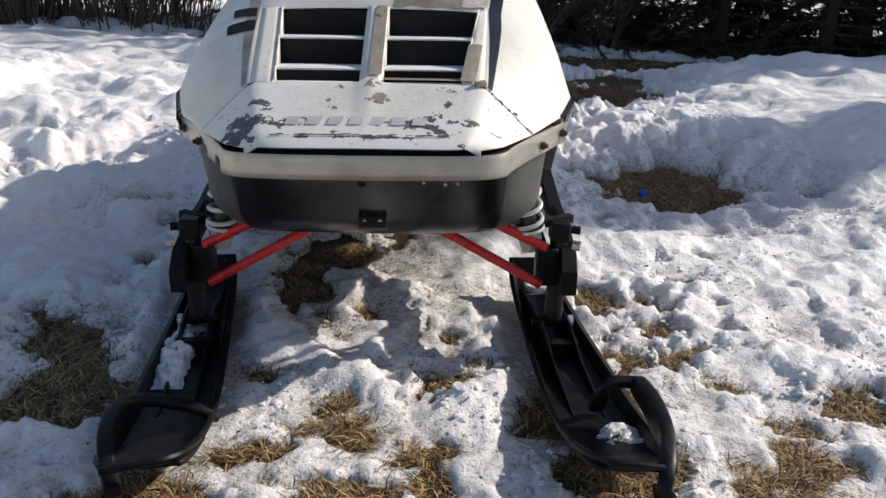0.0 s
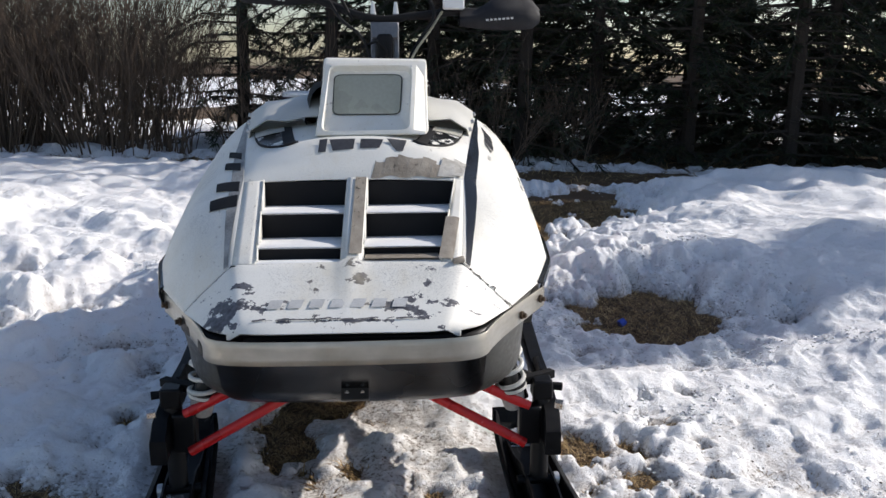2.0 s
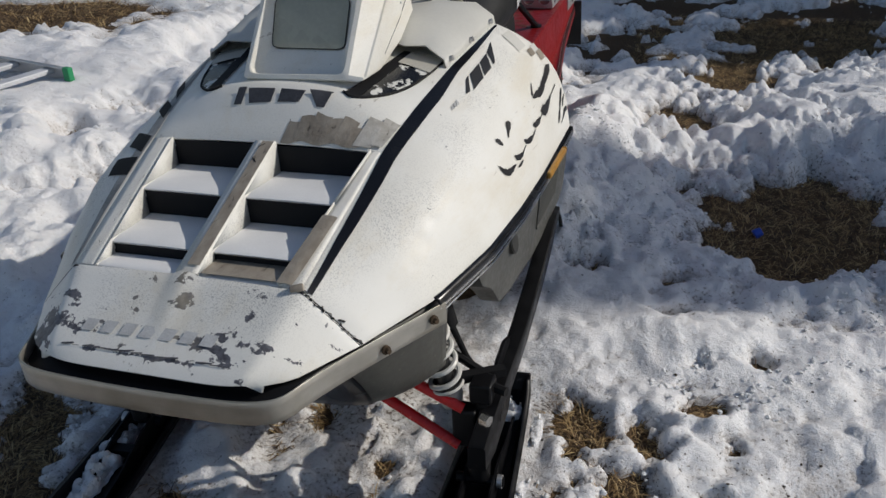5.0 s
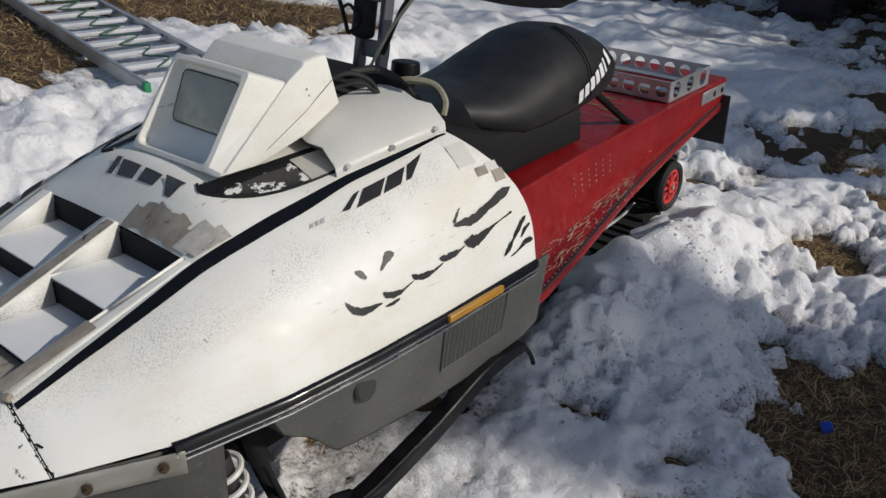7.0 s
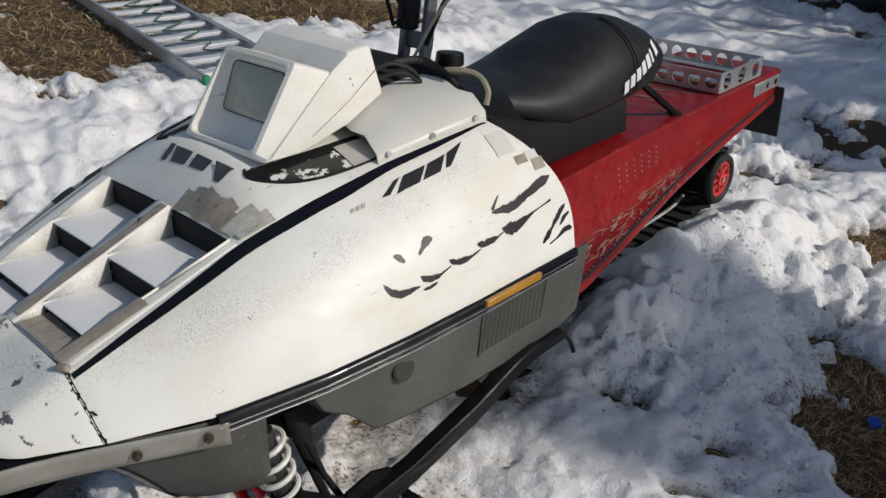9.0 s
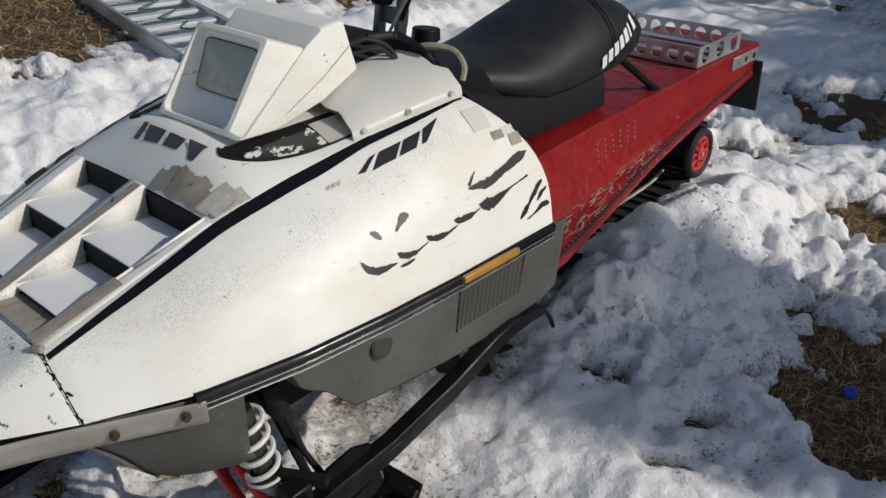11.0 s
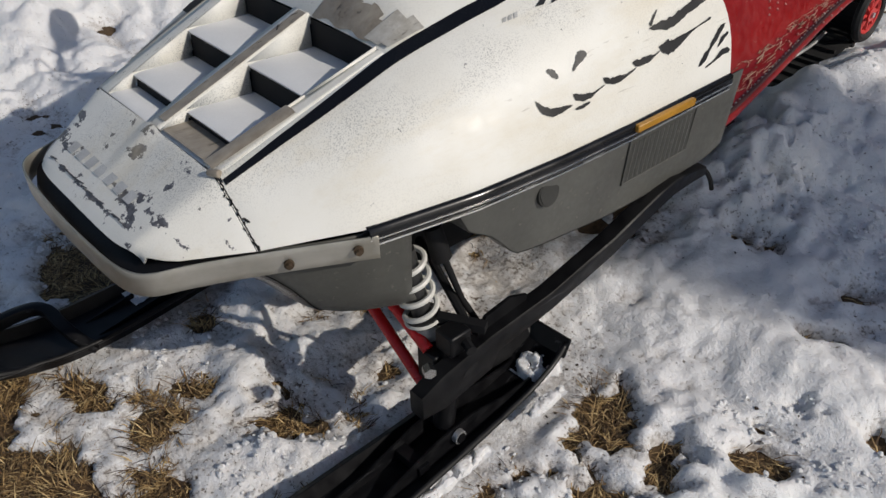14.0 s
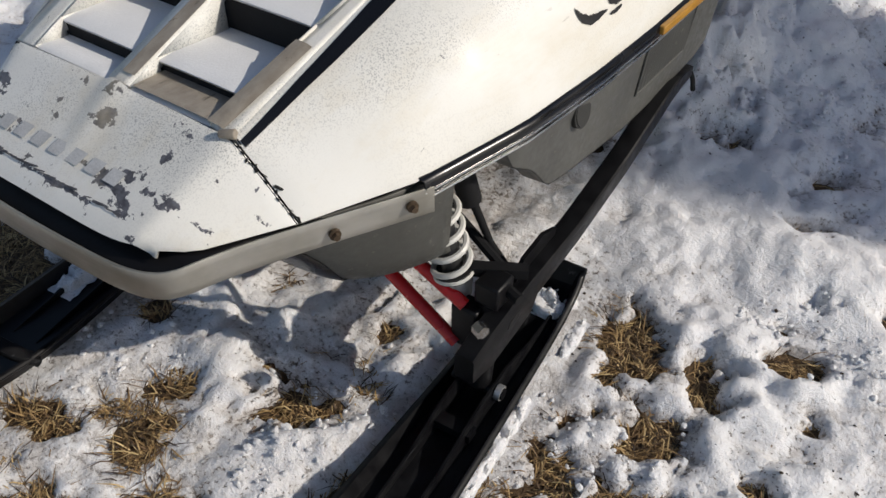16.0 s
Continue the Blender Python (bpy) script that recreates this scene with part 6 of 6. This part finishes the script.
# ---- trees ----
def make_needles():
    m = Mat("spruce_needles", 0.65)
    g = m.nt.nodes.new("ShaderNodeNewGeometry").outputs["Random Per Island"]
    m.color(m.ramp(g, (0.0, (0.008, 0.014, 0.006)), (0.6, (0.022, 0.036, 0.014)), (0.85, (0.045, 0.055, 0.02)), (1.0, (0.06, 0.035, 0.015))))
    return m.m


NEEDLES = make_needles()
DEADWOOD = plain("dark_dead_wood", (0.040, 0.030, 0.023), 0.9, vary=0.5, scale=12)
TWIG = plain("brown_twig", (0.12, 0.085, 0.06), 0.85, vary=0.45, scale=12)


def spruce(x, y, height, seed, low=0.25, spread=1.9, thick=1):
    r = random.Random(seed)
    thing = tagged(empty("spruce_tree", Matrix.Translation((x, y, 0))), "dark green spruce with bare lower twigs", "tree", "spruce row")
    bm = bmesh.new()
    tube(bm, [(0, 0, -0.1), (0.02, 0, 0.4), (0.03, 0.02, height * 0.5), (0.02, 0, height)], [0.12, 0.09, 0.06, 0.01], 8)
    if thick == 1:
        for _ in range(110):
            a, z0 = r.uniform(0, 2 * math.pi), r.uniform(0.05, 2.2)
            d = Vector((math.cos(a), math.sin(a), r.uniform(-0.5, 0.35)))
            p = Vector((0, 0, z0)) + d * r.uniform(0.0, 0.9)
            e = p + d * r.uniform(0.3, 0.8) + Vector((r.uniform(-0.2, 0.2), r.uniform(-0.2, 0.2), r.uniform(-0.25, 0.15)))
            tube(bm, [p, (p + e) / 2 + Vector((r.uniform(-0.06, 0.06), r.uniform(-0.06, 0.06), 0.03)), e], [0.006, 0.004, 0.002], 3)
    v, f = [], []
    z = low
    while z < height * 0.97:
        k = 1 - z / height
        for _ in range(5 if z < 2.6 else 3 * thick):
            a = r.uniform(0, 2 * math.pi)
            ln = spread * (0.35 + 0.65 * k) * r.uniform(0.55, 1.1)
            d = Vector((math.cos(a), math.sin(a), 0))
            z0 = z + r.uniform(-0.1, 0.1)
            pts = [Vector((0, 0, z0)), d * ln * 0.45 + Vector((0, 0, z0 - 0.05 * ln + 0.06)), d * ln + Vector((0, 0, z0 - 0.28 * ln))]
            tube(bm, pts, [0.022, 0.013, 0.004], 4)
            for t in range(26 if z < 3.0 else 9 * thick):
                s = r.uniform(0.18, 1.0)
                p = pts[0].lerp(pts[1], s * 2) if s < 0.5 else pts[1].lerp(pts[2], s * 2 - 1)
                for _q in range(9 if thick == 1 and z < 3.0 else 5):
                    dd = (d * r.uniform(0.1, 0.9) + Vector((-d.y, d.x, 0)) * r.uniform(-1, 1) + Vector((0, 0, r.uniform(-0.75, 0.15)))).normalized()
                    l2, w2 = (r.uniform(0.05, 0.17), r.uniform(0.003, 0.009)) if thick == 1 else (r.uniform(0.10, 0.30), r.uniform(0.011, 0.033))
                    sd = dd.cross(Vector((r.uniform(-1, 1), r.uniform(-1, 1), 1))).normalized() * w2
                    i0 = len(v)
                    v += [p, p + dd * l2 * 0.5 + sd, p + dd * l2, p + dd * l2 * 0.5 - sd]
                    f.append((i0, i0 + 1, i0 + 2, i0 + 3))
        z += 0.24 if z < 2.6 else 0.42
    part("trunk", bm, DEADWOOD, thing)
    raw("crown", v, f, NEEDLES, thing, smooth=False)
    return thing


spots = [(-2.0, 11.7), (-0.75, 10.9), (0.55, 11.3), (1.65, 10.5), (2.7, 11.2), (3.8, 10.6), (4.95, 10.2), (5.75, 11.0), (6.9, 10.4), (8.3, 10.9)]
for i, (x, y) in enumerate(spots):
    spruce(x, y, 6.5 + (i * 37 % 5) * 0.5, 100 + i)
for i, (x, y) in enumerate([(0.1, 12.9), (1.3, 13.2), (3.2, 13.3), (4.5, 12.8), (6.9, 13.0), (2.2, 13.9), (5.7, 13.6), (8.1, 12.7), (9.6, 12.9)]):
    spruce(x, y, 7.5, 200 + i, 0.3, 2.0, 2)
# unseen spruces off to the right, sized and placed to cast the snow's shadows
for i, (x, y, h, w) in enumerate([(10.77, 7.03, 7.6, 1.15), (11.39, 7.36, 7.9, 1.15), (10.33, 9.74, 7.9, 1.3), (10.47, 10.85, 8.1, 1.3), (9.63, 11.7, 7.5, 1.4)]):
    spruce(x, y, h, 300 + i, 0.8, w, 4)


def bush(x, y, stems, height, seed, lean=0.6):
    r = random.Random(seed)
    thing = tagged(empty("bare_bush", Matrix.Translation((x, y, 0))), "leafless brown bush of many thin stems", "bush", "bare bushes")
    rest = bmesh.new()
    for number in range(int(stems * 0.85)):
        bm = bmesh.new() if number < 10 else rest
        a, b = r.uniform(0, 2 * math.pi), r.uniform(0.0, 0.35)
        p = Vector((math.cos(a) * b * 1.6, math.sin(a) * b, -0.05))
        d = Vector((math.cos(a) * lean * r.random(), math.sin(a) * lean * r.random(), 1)).normalized()
        h = height * r.uniform(0.6, 1.1)
        pts, rad = [p], [r.uniform(0.006, 0.013)]
        for k in range(1, 5):
            d = (d + Vector((r.uniform(-0.12, 0.12), r.uniform(-0.12, 0.12), 0))).normalized()
            pts.append(pts[-1] + d * h / 4)
            rad.append(rad[0] * (1 - 0.22 * k))
        tube(bm, pts, rad, 4)
        for _t in range(9):
            s = r.uniform(0.2, 0.9) * 4
            i = int(s)
            q = pts[i].lerp(pts[i + 1], s - i)
            dd = (d + Vector((r.uniform(-0.8, 0.8), r.uniform(-0.8, 0.8), r.uniform(-0.1, 0.4)))).normalized()
            ln = r.uniform(0.25, 0.8)
            tube(bm, [q, q + dd * ln * 0.5, q + dd * ln + Vector((0, 0, 0.05))], [0.004, 0.003, 0.0015], 3)
        if number < 10:
            part("stem", bm, TWIG, thing)
    part("thicket", rest, TWIG, thing)["kind"] = "stuff"


for i, (x, y, n, h) in enumerate([(-5.3, 10.9, 110, 2.9), (-4.6, 10.4, 120, 2.7), (-3.9, 10.8, 110, 2.6), (-3.3, 10.3, 90, 2.4), (-2.75, 10.6, 70, 2.2), (-1.45, 10.5, 34, 1.7), (-6.3, 10.7, 110, 3.0), (-4.9, 11.8, 120, 3.2), (-3.7, 11.9, 90, 3.0), (-6.0, 11.9, 120, 3.2), (-7.2, 11.2, 120, 3.2), (0.2, 10.3, 18, 1.0), (1.2, 10.0, 18, 1.1), (2.2, 10.2, 16, 0.9)]):
    bush(x, y, n, h, 400 + i)

# ---- dark box on the lawn edge, far field ----
bm = bmesh.new()
box(bm, (0.52, 0.45, 0.78), Matrix.Translation((-0.97, 10.1, 0.37)))
crate = tagged(empty("crate", Matrix()), "dark box with snow on top by the trees", "box")
bevel(part("body", bm, plain("dark_plum_wood", (0.035, 0.02, 0.03), 0.8), crate), 0.02)
bm = bmesh.new()
box(bm, (0.50, 0.44, 0.07), Matrix.Translation((-0.97, 10.1, 0.79)))
bevel(part("snow_cap", bm, SNOW, crate, "cap of white snow"), 0.03, 3)
